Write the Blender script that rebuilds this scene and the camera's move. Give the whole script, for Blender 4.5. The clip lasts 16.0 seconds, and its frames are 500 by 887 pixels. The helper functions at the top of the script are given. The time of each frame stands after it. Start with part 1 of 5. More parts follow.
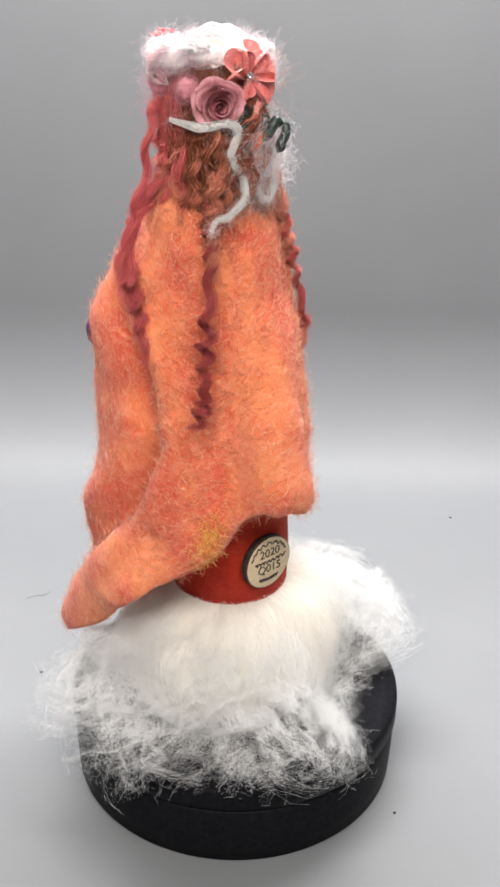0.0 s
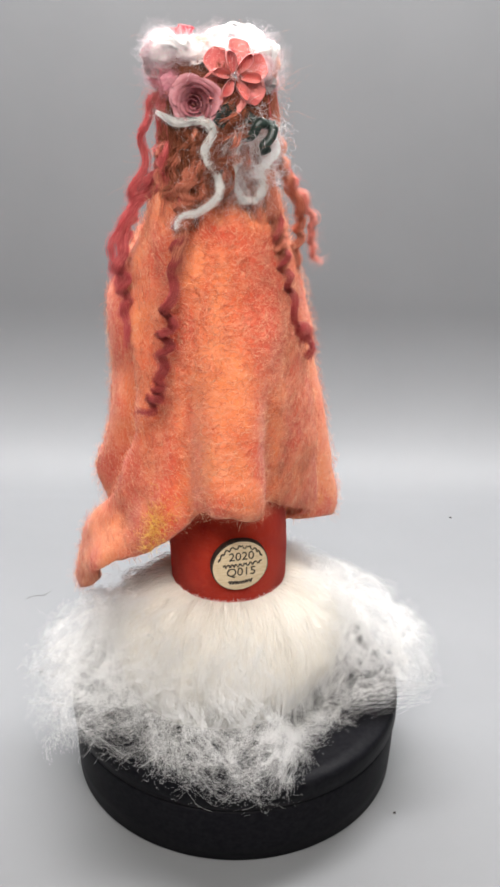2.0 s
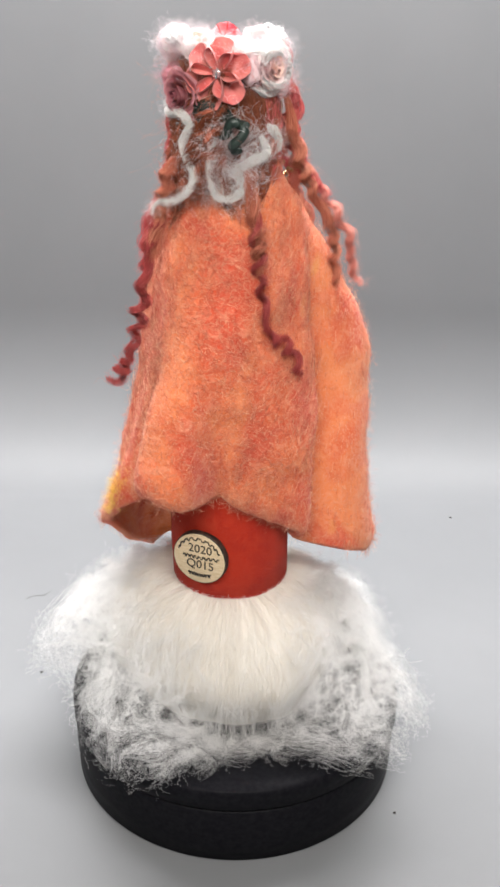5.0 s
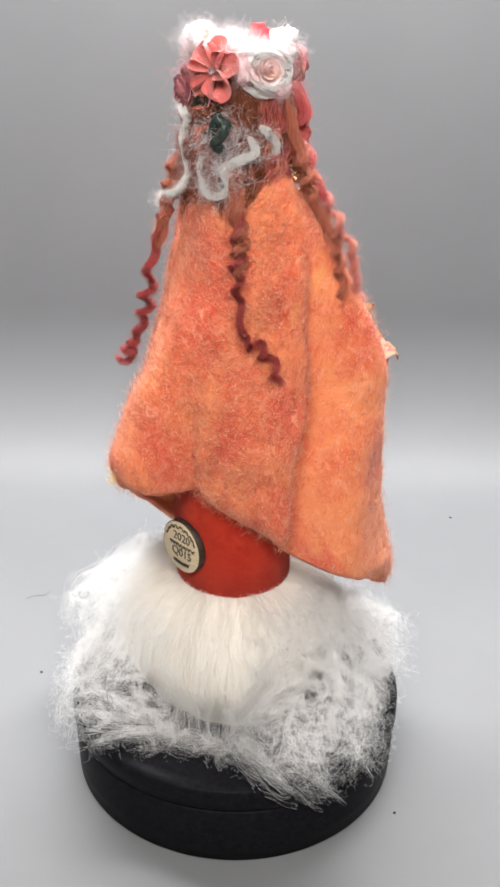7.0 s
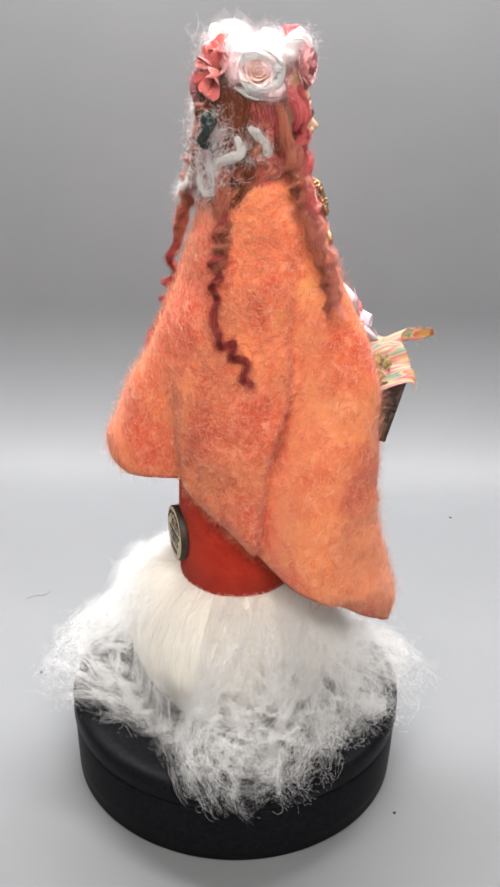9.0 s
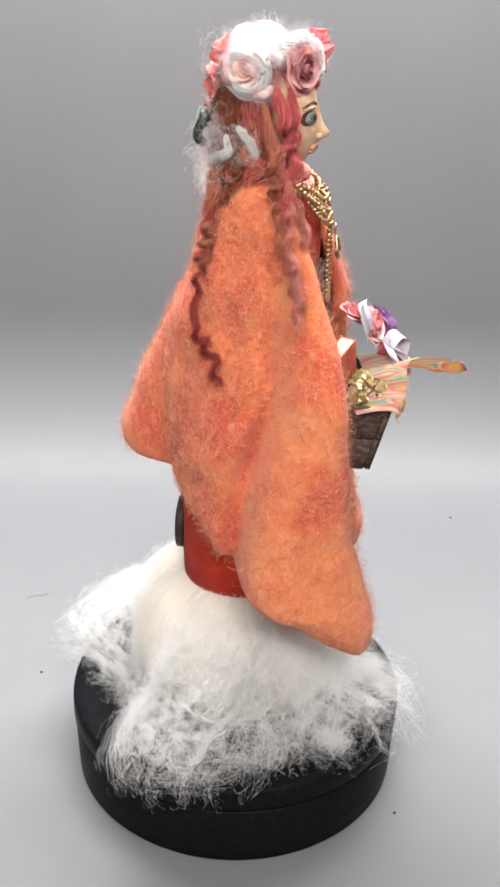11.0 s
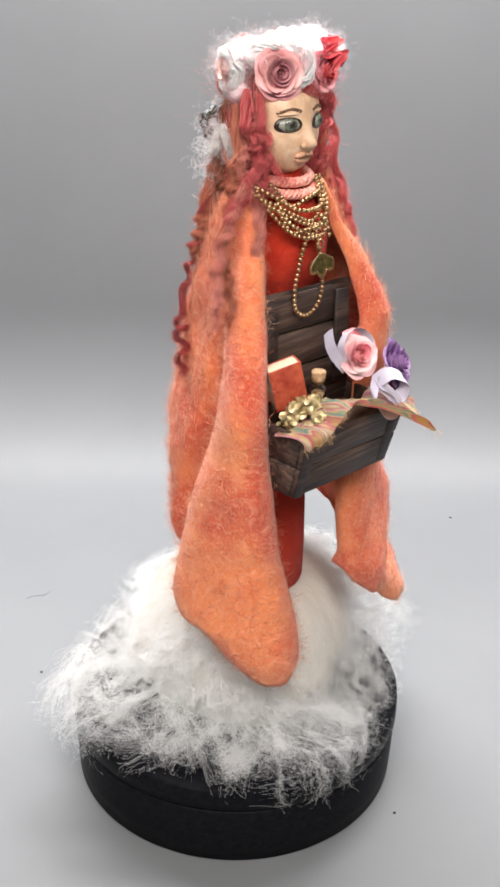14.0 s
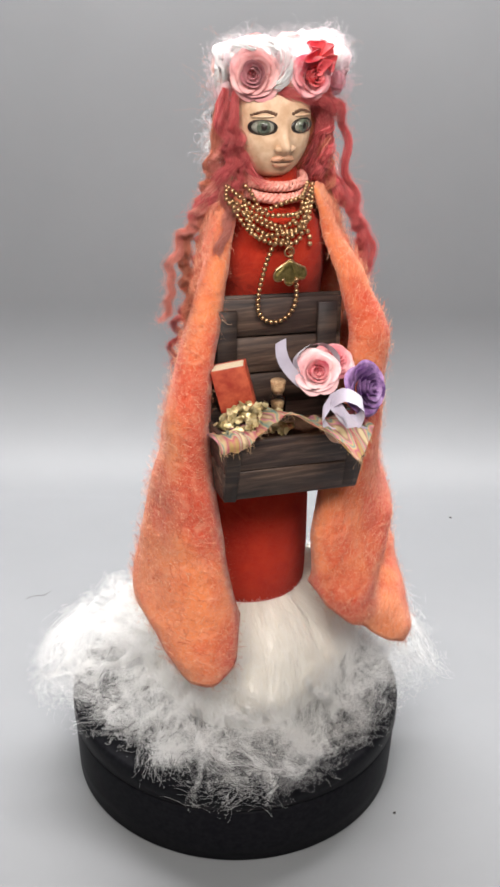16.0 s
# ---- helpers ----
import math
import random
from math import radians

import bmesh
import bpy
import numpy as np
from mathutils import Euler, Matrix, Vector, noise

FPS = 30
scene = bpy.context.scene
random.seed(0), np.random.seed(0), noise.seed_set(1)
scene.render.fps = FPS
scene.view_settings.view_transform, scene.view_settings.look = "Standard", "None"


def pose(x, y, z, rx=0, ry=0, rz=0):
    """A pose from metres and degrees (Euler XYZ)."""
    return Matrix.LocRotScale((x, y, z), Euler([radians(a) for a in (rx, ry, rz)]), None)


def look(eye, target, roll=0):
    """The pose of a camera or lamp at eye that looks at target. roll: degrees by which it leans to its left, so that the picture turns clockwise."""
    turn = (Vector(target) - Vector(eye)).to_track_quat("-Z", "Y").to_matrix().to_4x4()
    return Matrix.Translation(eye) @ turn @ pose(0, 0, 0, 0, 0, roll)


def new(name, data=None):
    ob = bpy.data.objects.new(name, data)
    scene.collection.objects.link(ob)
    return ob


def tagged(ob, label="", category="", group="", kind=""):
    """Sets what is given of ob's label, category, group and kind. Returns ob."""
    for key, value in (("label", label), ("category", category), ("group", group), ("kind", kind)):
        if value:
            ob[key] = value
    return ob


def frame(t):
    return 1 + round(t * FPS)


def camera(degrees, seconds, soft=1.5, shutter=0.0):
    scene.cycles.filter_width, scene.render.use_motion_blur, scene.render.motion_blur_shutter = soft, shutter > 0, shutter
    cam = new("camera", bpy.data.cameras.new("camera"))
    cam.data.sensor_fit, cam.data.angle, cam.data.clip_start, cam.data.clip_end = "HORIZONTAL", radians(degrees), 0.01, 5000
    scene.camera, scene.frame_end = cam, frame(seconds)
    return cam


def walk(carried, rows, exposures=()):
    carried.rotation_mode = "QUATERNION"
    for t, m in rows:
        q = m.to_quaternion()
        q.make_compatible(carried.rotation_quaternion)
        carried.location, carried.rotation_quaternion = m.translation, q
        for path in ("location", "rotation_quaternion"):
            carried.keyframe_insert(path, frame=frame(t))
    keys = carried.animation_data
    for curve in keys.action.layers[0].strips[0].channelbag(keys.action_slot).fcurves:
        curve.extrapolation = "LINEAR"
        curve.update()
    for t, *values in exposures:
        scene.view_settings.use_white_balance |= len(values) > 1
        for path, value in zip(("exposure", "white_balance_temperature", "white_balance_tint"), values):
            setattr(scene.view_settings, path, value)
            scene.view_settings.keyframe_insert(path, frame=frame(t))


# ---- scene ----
cam = camera(25.0, 16.0, soft=2.8)
STAND, AIM = (0.0, -0.38443, 0.33467), (0.003686, -0.026856, 0.15544)
walk(cam, [(0, look(STAND, AIM, 1.2)), (16, look(STAND, AIM, 1.2))], exposures=[(0, 0.0), (16, 0.0)])

# ---- light: a small photo tent with a bright panel overhead, soft room light ----
world = bpy.data.worlds.new("room_light")
scene.world = world
world.use_nodes = True
world.node_tree.nodes["Background"].inputs["Color"].default_value = (0.93, 0.96, 1.0, 1)
world.node_tree.nodes["Background"].inputs["Strength"].default_value = 0.12


def area(name, m, sx, sy, watts, colour):
    data = bpy.data.lights.new(name, "AREA")
    data.shape, data.size, data.size_y, data.energy, data.color = "RECTANGLE", sx, sy, watts, colour
    lamp = new(name, data)
    lamp.matrix_basis = m
    return lamp


area("tent_panel", look((0.0, 0.225, 0.66), (0.0, 0.22, 0.0)), 0.70, 0.12, 12.3, (1.0, 0.99, 0.985))
area("front_panel", look((0.0, -0.46, 0.62), (0.0, 0.0, 0.15)), 0.60, 0.16, 5.7, (1.0, 0.95, 0.90))


# ---- materials ----
def material(name, rough=0.6, metal=0.0, **more):
    m = bpy.data.materials.new(name)
    m.use_nodes = True
    b = m.node_tree.nodes["Principled BSDF"]
    b.inputs["Roughness"].default_value, b.inputs["Metallic"].default_value = rough, metal
    for key, v in more.items():
        b.inputs[key.replace("_", " ")].default_value = v
    return m, m.node_tree.nodes, m.node_tree.links, b


def noise_tex(n, l, scale, detail=4.0, stretch=(1, 1, 1), rough=0.55, distortion=0.0):
    co = n.new("ShaderNodeTexCoord")
    mp = n.new("ShaderNodeMapping")
    mp.inputs["Scale"].default_value = stretch
    t = n.new("ShaderNodeTexNoise")
    for key, v in (("Scale", scale), ("Detail", detail), ("Roughness", rough), ("Distortion", distortion)):
        t.inputs[key].default_value = v
    l.new(co.outputs["Object"], mp.inputs["Vector"])
    l.new(mp.outputs["Vector"], t.inputs["Vector"])
    return t.outputs["Fac"]


def ramp(n, l, fac, stops):
    r = n.new("ShaderNodeValToRGB")
    e = r.color_ramp.elements
    while len(e) < len(stops):
        e.new(0.5)
    for el, (p, c) in zip(e, stops):
        el.position, el.color = p, (*c, 1)
    l.new(fac, r.inputs["Fac"])
    return r.outputs["Color"]


def mix(n, l, fac, a, b, blend="MIX"):
    m = n.new("ShaderNodeMix")
    m.data_type, m.blend_type = "RGBA", blend
    if isinstance(fac, float):
        m.inputs[0].default_value = fac
    else:
        l.new(fac, m.inputs[0])
    for i, v in ((6, a), (7, b)):
        if isinstance(v, tuple):
            m.inputs[i].default_value = (*v, 1)
        else:
            l.new(v, m.inputs[i])
    return m.outputs[2]


def bump(n, l, b, height, strength=0.4, distance=0.001):
    k = n.new("ShaderNodeBump")
    k.inputs["Strength"].default_value, k.inputs["Distance"].default_value = strength, distance
    l.new(height, k.inputs["Height"])
    l.new(k.outputs["Normal"], b.inputs["Normal"])


def mottled(name, dark, light, scale=300.0, rough=0.8, stretch=(1, 1, 1), strength=0.3, distance=0.0004, metal=0.0, lo=0.35, hi=0.65, **more):
    m, n, l, b = material(name, rough, metal, **more)
    fac = noise_tex(n, l, scale, 5.0, stretch)
    l.new(ramp(n, l, fac, [(lo, dark), (hi, light)]), b.inputs["Base Color"])
    bump(n, l, b, fac, strength, distance)
    return m


def felt(name, base, tint, pale, patch=None, blotch=34.0, sheen=0.3):
    """Needle-felted wool: blotches of blended dye, fine crossing fibres, soft relief."""
    m, n, l, b = material(name, 0.95, 0.0, Sheen_Weight=sheen, Sheen_Roughness=0.5)
    b.inputs["Specular IOR Level"].default_value = 0.15
    big = noise_tex(n, l, blotch, 3.0, (1, 1, 0.7), 0.6, 0.6)
    col = ramp(n, l, big, [(0.40, base), (0.60, tint)])
    fine = noise_tex(n, l, 430.0, 6.0, (1, 1, 0.8), 0.66, 4.0)
    fine_b = noise_tex(n, l, 150.0, 6.0, (0.8, 1, 1.1), 0.68, 2.0)
    both = n.new("ShaderNodeMath")
    both.operation = "MAXIMUM"
    l.new(fine, both.inputs[0])
    l.new(fine_b, both.inputs[1])
    thread = ramp(n, l, both.outputs[0], [(0.47, (0, 0, 0)), (0.72, (0.75, 0.75, 0.75))])
    col = mix(n, l, thread, col, pale)
    if patch:
        where = ramp(n, l, noise_tex(n, l, 38.0, 2.0), [(0.68, (0, 0, 0)), (0.78, (0.8, 0.8, 0.8))])
        col = mix(n, l, where, col, patch)
    l.new(col, b.inputs["Base Color"])
    bump(n, l, b, both.outputs[0], 0.7, 0.0010)
    return m


def fibre(name, dark, light, rough=0.55, thin=0.5, **more):
    """Loose fibres: each strand keeps its own shade."""
    m, n, l, b = material(name, rough, 0.0, **more)
    g = n.new("ShaderNodeNewGeometry")
    col = ramp(n, l, g.outputs["Random Per Island"], [(0.0, dark), (1.0, light)])
    l.new(col, b.inputs["Base Color"])
    b.inputs["Specular IOR Level"].default_value = 0.25
    glow = n.new("ShaderNodeBsdfTranslucent")  # thin fibres let light through
    l.new(col, glow.inputs["Color"])
    both = n.new("ShaderNodeMixShader")
    both.inputs[0].default_value = thin
    l.new(b.outputs[0], both.inputs[1])
    l.new(glow.outputs[0], both.inputs[2])
    l.new(both.outputs[0], n["Material Output"].inputs["Surface"])
    return m


PAPER = mottled("backdrop_vinyl", (0.188, 0.193, 0.202), (0.201, 0.206, 0.215), 9.0, 0.6, strength=0.05)
BLACK = mottled("black_plastic", (0.006, 0.006, 0.008), (0.011, 0.011, 0.013), 500.0, 0.42, strength=0.06, distance=0.0002, Specular_IOR_Level=0.04)
CAPE = felt("orange_felt", (0.69, 0.084, 0.036), (0.86, 0.250, 0.088), (0.86, 0.40, 0.25), (0.80, 0.48, 0.12))
CAPE_FIBRE = fibre("orange_wool_fibre", (0.52, 0.045, 0.022), (0.98, 0.64, 0.42), 0.55, 0.3)
RED_FELT = felt("red_felt", (0.40, 0.020, 0.009), (0.47, 0.030, 0.012), (0.50, 0.050, 0.022), None, 60.0, 0.06)
WOOL = felt("cream_wool", (0.87, 0.83, 0.76), (0.92, 0.89, 0.83), (0.95, 0.93, 0.90), None, 40.0)
WOOL_FIBRE = fibre("white_wool_fibre", (0.95, 0.945, 0.93), (0.995, 0.99, 0.985), 0.5)
WOOL_LOCK = mottled("white_wool_lock", (0.84, 0.80, 0.75), (0.95, 0.93, 0.91), 900.0, 0.6, (1, 1, 0.3))


# ---- mesh helpers ----
def link_mesh(name, verts, faces, mat, parent=None, label="", smooth=True, mats=None):
    me = bpy.data.meshes.new(name)
    me.from_pydata([tuple(v) for v in verts], [], [tuple(f) for f in faces])
    if smooth:
        me.polygons.foreach_set("use_smooth", [True] * len(me.polygons))
    for k in (mats or [mat]):
        me.materials.append(k)
    ob = new(name, me)
    ob.parent = parent
    return tagged(ob, label)


def part(name, bm, mat, parent=None, label="", smooth=True):
    me = bpy.data.meshes.new(name)
    bmesh.ops.recalc_face_normals(bm, faces=bm.faces)
    for f in bm.faces:
        f.smooth = smooth
    bm.to_mesh(me)
    bm.free()
    me.materials.append(mat)
    ob = new(name, me)
    ob.parent = parent
    return tagged(ob, label)


def thing(name, label, category, group=""):
    return tagged(new(name), label, category, group)


def lathe(profile, seg=64):
    """A turned body about z from (radius, height) pairs."""
    bm = bmesh.new()
    rings = []
    for r, z in profile:
        if r < 1e-6:
            rings.append([bm.verts.new((0, 0, z))])
        else:
            rings.append([bm.verts.new((r * math.cos(2 * math.pi * i / seg), r * math.sin(2 * math.pi * i / seg), z)) for i in range(seg)])
    for a, b in zip(rings, rings[1:]):
        for i in range(seg):
            j = (i + 1) % seg
            if len(a) == 1 and len(b) > 1:
                bm.faces.new((a[0], b[i], b[j]))
            elif len(b) == 1 and len(a) > 1:
                bm.faces.new((a[i], a[j], b[0]))
            elif len(a) > 1:
                bm.faces.new((a[i], a[j], b[j], b[i]))
    return bm


def box_bm(lo, hi, bevel=0.0004, m=None):
    bm = bmesh.new()
    bmesh.ops.create_cube(bm, size=1.0)
    for v in bm.verts:
        v.co = Vector([(a + b) / 2 + c * (b - a) for a, b, c in zip(lo, hi, v.co)])
    if bevel:
        bmesh.ops.bevel(bm, geom=bm.edges[:], offset=bevel, segments=2, affect="EDGES", profile=0.6)
    if m:
        bmesh.ops.transform(bm, matrix=m, verts=bm.verts)
    return bm


def smooth_path(pts, n):
    """n points of a Catmull-Rom curve through pts."""
    p = np.array(pts, float)
    p = np.vstack([2 * p[0] - p[1], p, 2 * p[-1] - p[-2]])
    out = []
    for u in np.linspace(0, len(pts) - 1, n):
        i = min(int(u), len(pts) - 2)
        t = u - i
        a, b, c, d = p[i:i + 4]
        out.append(0.5 * (2 * b + (c - a) * t + (2 * a - 5 * b + 4 * c - d) * t * t + (3 * b - a - 3 * c + d) * t ** 3))
    return np.array(out)


def tube_data(paths, radii, sides=3):
    """Verts and faces of tapered tubes; paths (n, k, 3), radii (n, k)."""
    paths = np.asarray(paths, float)
    n, k, _ = paths.shape
    tan = np.gradient(paths, axis=1)
    tan /= np.linalg.norm(tan, axis=2, keepdims=True) + 1e-12
    ref = np.where(np.abs(tan[..., 2:3]) < 0.8, np.array([0, 0, 1.0]), np.array([1.0, 0, 0]))
    a = np.cross(tan, ref)
    a /= np.linalg.norm(a, axis=2, keepdims=True) + 1e-12
    b = np.cross(tan, a)
    radii = np.broadcast_to(np.asarray(radii, float), (n, k))
    ang = np.arange(sides) * 2 * math.pi / sides
    v = paths[:, :, None, :] + radii[:, :, None, None] * (np.cos(ang)[None, None, :, None] * a[:, :, None, :] + np.sin(ang)[None, None, :, None] * b[:, :, None, :])
    verts = v.reshape(-1, 3)
    base = (np.arange(n)[:, None, None] * k + np.arange(k - 1)[None, :, None]) * sides
    s = np.arange(sides)[None, None, :]
    s2 = (s + 1) % sides
    f = np.stack([base + s, base + s2, base + sides + s2, base + sides + s], -1).reshape(-1, 4)
    return verts, f


def ribbon_data(paths, radii):
    """Flat fine fibres, each facing its own way."""
    n, k, _ = paths.shape
    tan = np.gradient(paths, axis=1)
    side = np.cross(tan, rng.normal(0, 1, (n, 1, 3)))
    side /= np.linalg.norm(side, axis=2, keepdims=True) + 1e-12
    v = np.stack([paths - side * np.broadcast_to(radii, (n, k))[..., None], paths + side * np.broadcast_to(radii, (n, k))[..., None]], 2).reshape(-1, 3)
    b = 2 * (np.arange(n)[:, None] * k + np.arange(k - 1)[None, :])
    return v, np.stack([b, b + 1, b + 3, b + 2], -1).reshape(-1, 4)


def strands(name, paths, radii, mat, parent=None, label="", sides=3):
    v, f = tube_data(paths, radii, sides) if sides > 2 else ribbon_data(np.asarray(paths, float), radii)
    me = bpy.data.meshes.new(name)
    me.vertices.add(len(v))
    me.vertices.foreach_set("co", v.ravel())
    me.loops.add(f.size)
    me.loops.foreach_set("vertex_index", f.ravel().astype(np.int32))
    me.polygons.add(len(f))
    me.polygons.foreach_set("loop_start", np.arange(0, f.size, 4, dtype=np.int32))
    me.polygons.foreach_set("loop_total", np.full(len(f), 4, dtype=np.int32))
    me.polygons.foreach_set("use_smooth", np.ones(len(f), dtype=bool))
    me.update(calc_edges=True)
    me.materials.append(mat)
    ob = new(name, me)
    ob.parent = parent
    return tagged(ob, label)


rng = np.random.default_rng(7)
TURNING = []  # everything that rides on the platter


FLOOR = -0.0054  # the sheet lies this far under the turntable's zero


# ---- backdrop: one sheet of grey vinyl, curved up behind the turntable ----
def backdrop():
    prof = [(-1.2, 0.0), (-0.4, 0.0), (0.1, 0.0), (0.218, 0.0)]
    y, z = prof[-1]
    for i in range(30):  # it bends up tightly, then ever more gently
        a = radians(88) * (i + 0.5) / 30
        r = 0.060 + 0.150 * (i / 30) ** 4
        y, z = y + r * math.cos(a) * radians(88) / 30, z + r * math.sin(a) * radians(88) / 30
        prof.append((y, z))
    prof += [(y + 0.012, 0.40), (y + 0.016, 0.62)]
    verts = [(x, y, z + FLOOR) for y, z in prof for x in (-0.9, -0.3, 0.3, 0.9)]
    faces = [(4 * i + j, 4 * i + j + 1, 4 * i + j + 5, 4 * i + j + 4) for i in range(len(prof) - 1) for j in range(3)]
    ob = link_mesh("backdrop", verts, faces, PAPER)
    tagged(ob, "smooth pale grey vinyl sheet curving up behind", "backdrop", kind="structure")


# ---- turntable ----
def turntable():
    t = thing("turntable", "round black plastic display turntable with rotating platter", "turntable")
    base = lathe([(0, FLOOR + 0.0003), (0.0662, FLOOR + 0.0003), (0.0671, FLOOR + 0.0010), (0.0675, 0.004), (0.0679, 0.0196), (0.0676, 0.0206), (0, 0.0206)], 160)
    part("base", base, BLACK, t)
    plat = lathe([(0, 0.0206), (0.0664, 0.0206), (0.0664, 0.0215), (0.0680, 0.0217), (0.0685, 0.0222), (0.0685, 0.0280), (0.0682, 0.0302), (0.0673, 0.0311),
                  (0.0610, 0.0312), (0.0600, 0.0310), (0, 0.0310)], 160)
    p = part("platter", plat, BLACK, t, "smooth black rotating top disc")
    TURNING.append(p)


# ---- the doll's cape ----
# height, then the outline's mean radius and its waves round the doll (mm)
CAPE_WAVES = (
    (0.070, 48.9, 4.7, -7.8, -1.1, 1.3, 4.6, -5.7, -3.2, -4.0, -1.6, 2.6),
    (0.095, 46.9, 7.0, -12.5, 3.4, 8.8, 1.1, -2.7, -0.5, 0.9, -0.9, 1.1),
    (0.120, 44.0, 3.1, -7.1, 0.0, 7.0, -1.2, -3.2, -2.2, -2.0, -0.3, 0.1),
    (0.145, 41.1, -0.1, -4.4, -1.4, 4.8, 0.0, -4.2, -1.8, -1.8, 0.5, 1.4),
    (0.170, 37.6, -1.4, -4.5, -2.5, 3.2, 1.2, -4.0, -1.8, -1.1, 0.2, 1.9),
    (0.195, 33.8, 0.1, -5.5, -1.3, 1.3, 2.0, -3.3, -1.7, -0.8, 0.0, 1.0),
    (0.215, 28.3, 0.2, -3.7, 0.5, 0.6, 1.2, -1.8, -0.7, 0.1, 0.4, -0.1),
    (0.228, 23.5, -0.8, -1.2, 1.1, 0.5, 0.1, -0.2, 0.0, 1.1, 0.4, 0.0),
    (0.240, 19.0, 0.5, 0.0, 1.9, -0.5, -1.0, 0.5, 0.1, 0.9, 0.6, 0.3))
HEM = ((-75, 104), (-69, 91), (-61, 84), (-53, 78), (-44, 69), (-34, 62), (-16, 76), (0, 90), (23, 106), (41, 114), (61, 126), (73, 137), (84, 137), (98, 133), (126, 127),
       (151, 120), (168, 116), (182, 108), (197, 99), (212, 91), (224, 80), (233, 74.5), (241, 74.5), (247, 80), (252, 95))
EDGE_R = ((0.08, 252), (0.12, 238), (0.16, 229), (0.20, 224), (0.22, 219), (0.245, 203))
EDGE_L = ((0.08, -73), (0.12, -74), (0.16, -57), (0.20, -50), (0.22, -50), (0.245, -48))


def table(rows, x):
    return np.interp(x, [r[0] for r in rows], [r[1] for r in rows])


def centre(z):
    k = (z - 0.08) / 0.16
    return np.array([0.004 + 0.004 * k, -0.009 * k])


def gauss(x, w):
    return math.exp(-(x / w) ** 2)


def cape_radius(phi, z):
    """Distance of the cloth from the doll's middle; phi in degrees, 270 is the doll's front."""
    zs = [w[0] for w in CAPE_WAVES]
    c = [np.interp(z, zs, [w[i] for w in CAPE_WAVES]) for i in range(1, 12)]
    a = radians(phi)
    r = c[0] + sum(c[2 * n - 1] * math.cos(n * a) + c[2 * n] * math.sin(n * a) for n in range(1, 6))
    low = min(max((0.225 - z) / 0.08, 0), 1)
    # the valleys that part the sleeves from the back, and the folds of the back
    valley = np.interp(z, [0.10, 0.14, 0.17, 0.21], [180, 184, 196, 193])
    r -= 12.5 * low * gauss(phi - valley, 7.0)
    r += 4.0 * low * gauss(phi - valley - 17, 11)
    cleft = np.interp(z, [0.07, 0.09, 0.11, 0.13, 0.155, 0.185, 0.21], [-52, -42, -26, -7, 6, -5, -28])
    r -= 10.0 * low * gauss(phi - cleft, 7.0) * min(max((z - 0.080) / 0.045, 0.08), 1)
    r += 3.0 * low * (gauss(phi - cleft + 19, 11) + gauss(phi - cleft - 17, 10))
    # the pleat that stands off the back, steep on both sides
    pleat = min(max((0.195 - z) / 0.060, 0), 1) ** 1.3
    r += 10.0 * pleat * (1 / (1 + math.exp(-(phi - 69) / 2.6)) - 1 / (1 + math.exp(-(phi - 97) / 2.2)))
    r -= 6.0 * pleat * (gauss(phi - 58, 7) + gauss(phi - 105, 7))
    mid = gauss(z - 0.185, 0.035)
    r += 4.5 * mid * gauss(phi - 218, 15) + 4.5 * mid * gauss(phi + 38, 15)
    r += 0.6 * noise.noise(Vector((math.cos(a) * 5, math.sin(a) * 5, z * 110)))
    r += 1.6 * noise.noise(Vector((math.cos(a) * 2.2, math.sin(a) * 2.2, z * 60)))
    return r / 1000


def cape_point(s, v):
    """s 0..1 from the doll's right front edge round the back to the left one, v 0..1 from neck to hem."""
    hem = table(HEM, 252 + (-73 - 252) * s) / 1000
    hem += 0.0012 * noise.noise(Vector((s * 40, 3, 0)))
    top = 0.2445
    z = top + (hem - top) * v
    ra, la = table(EDGE_R, z), table(EDGE_L, z)
    phi = ra + (la - ra) * s
    r = cape_radius(phi, z)
    w = min(s, 1 - s) / 0.05
    if w < 1:  # the rolled front edges
        r *= 0.80 + 0.20 * math.sqrt(1 - (1 - w) ** 2)
    if v > 0.94:  # the hem curls in a little
        r -= 0.0028 * ((v - 0.94) / 0.06) ** 2
    if v < 0.06:
        r *= 0.72 + 0.28 * math.sqrt(v / 0.06)
    c = centre(z)
    return Vector((c[0] + r * math.cos(radians(phi)), c[1] + r * math.sin(radians(phi)), z))


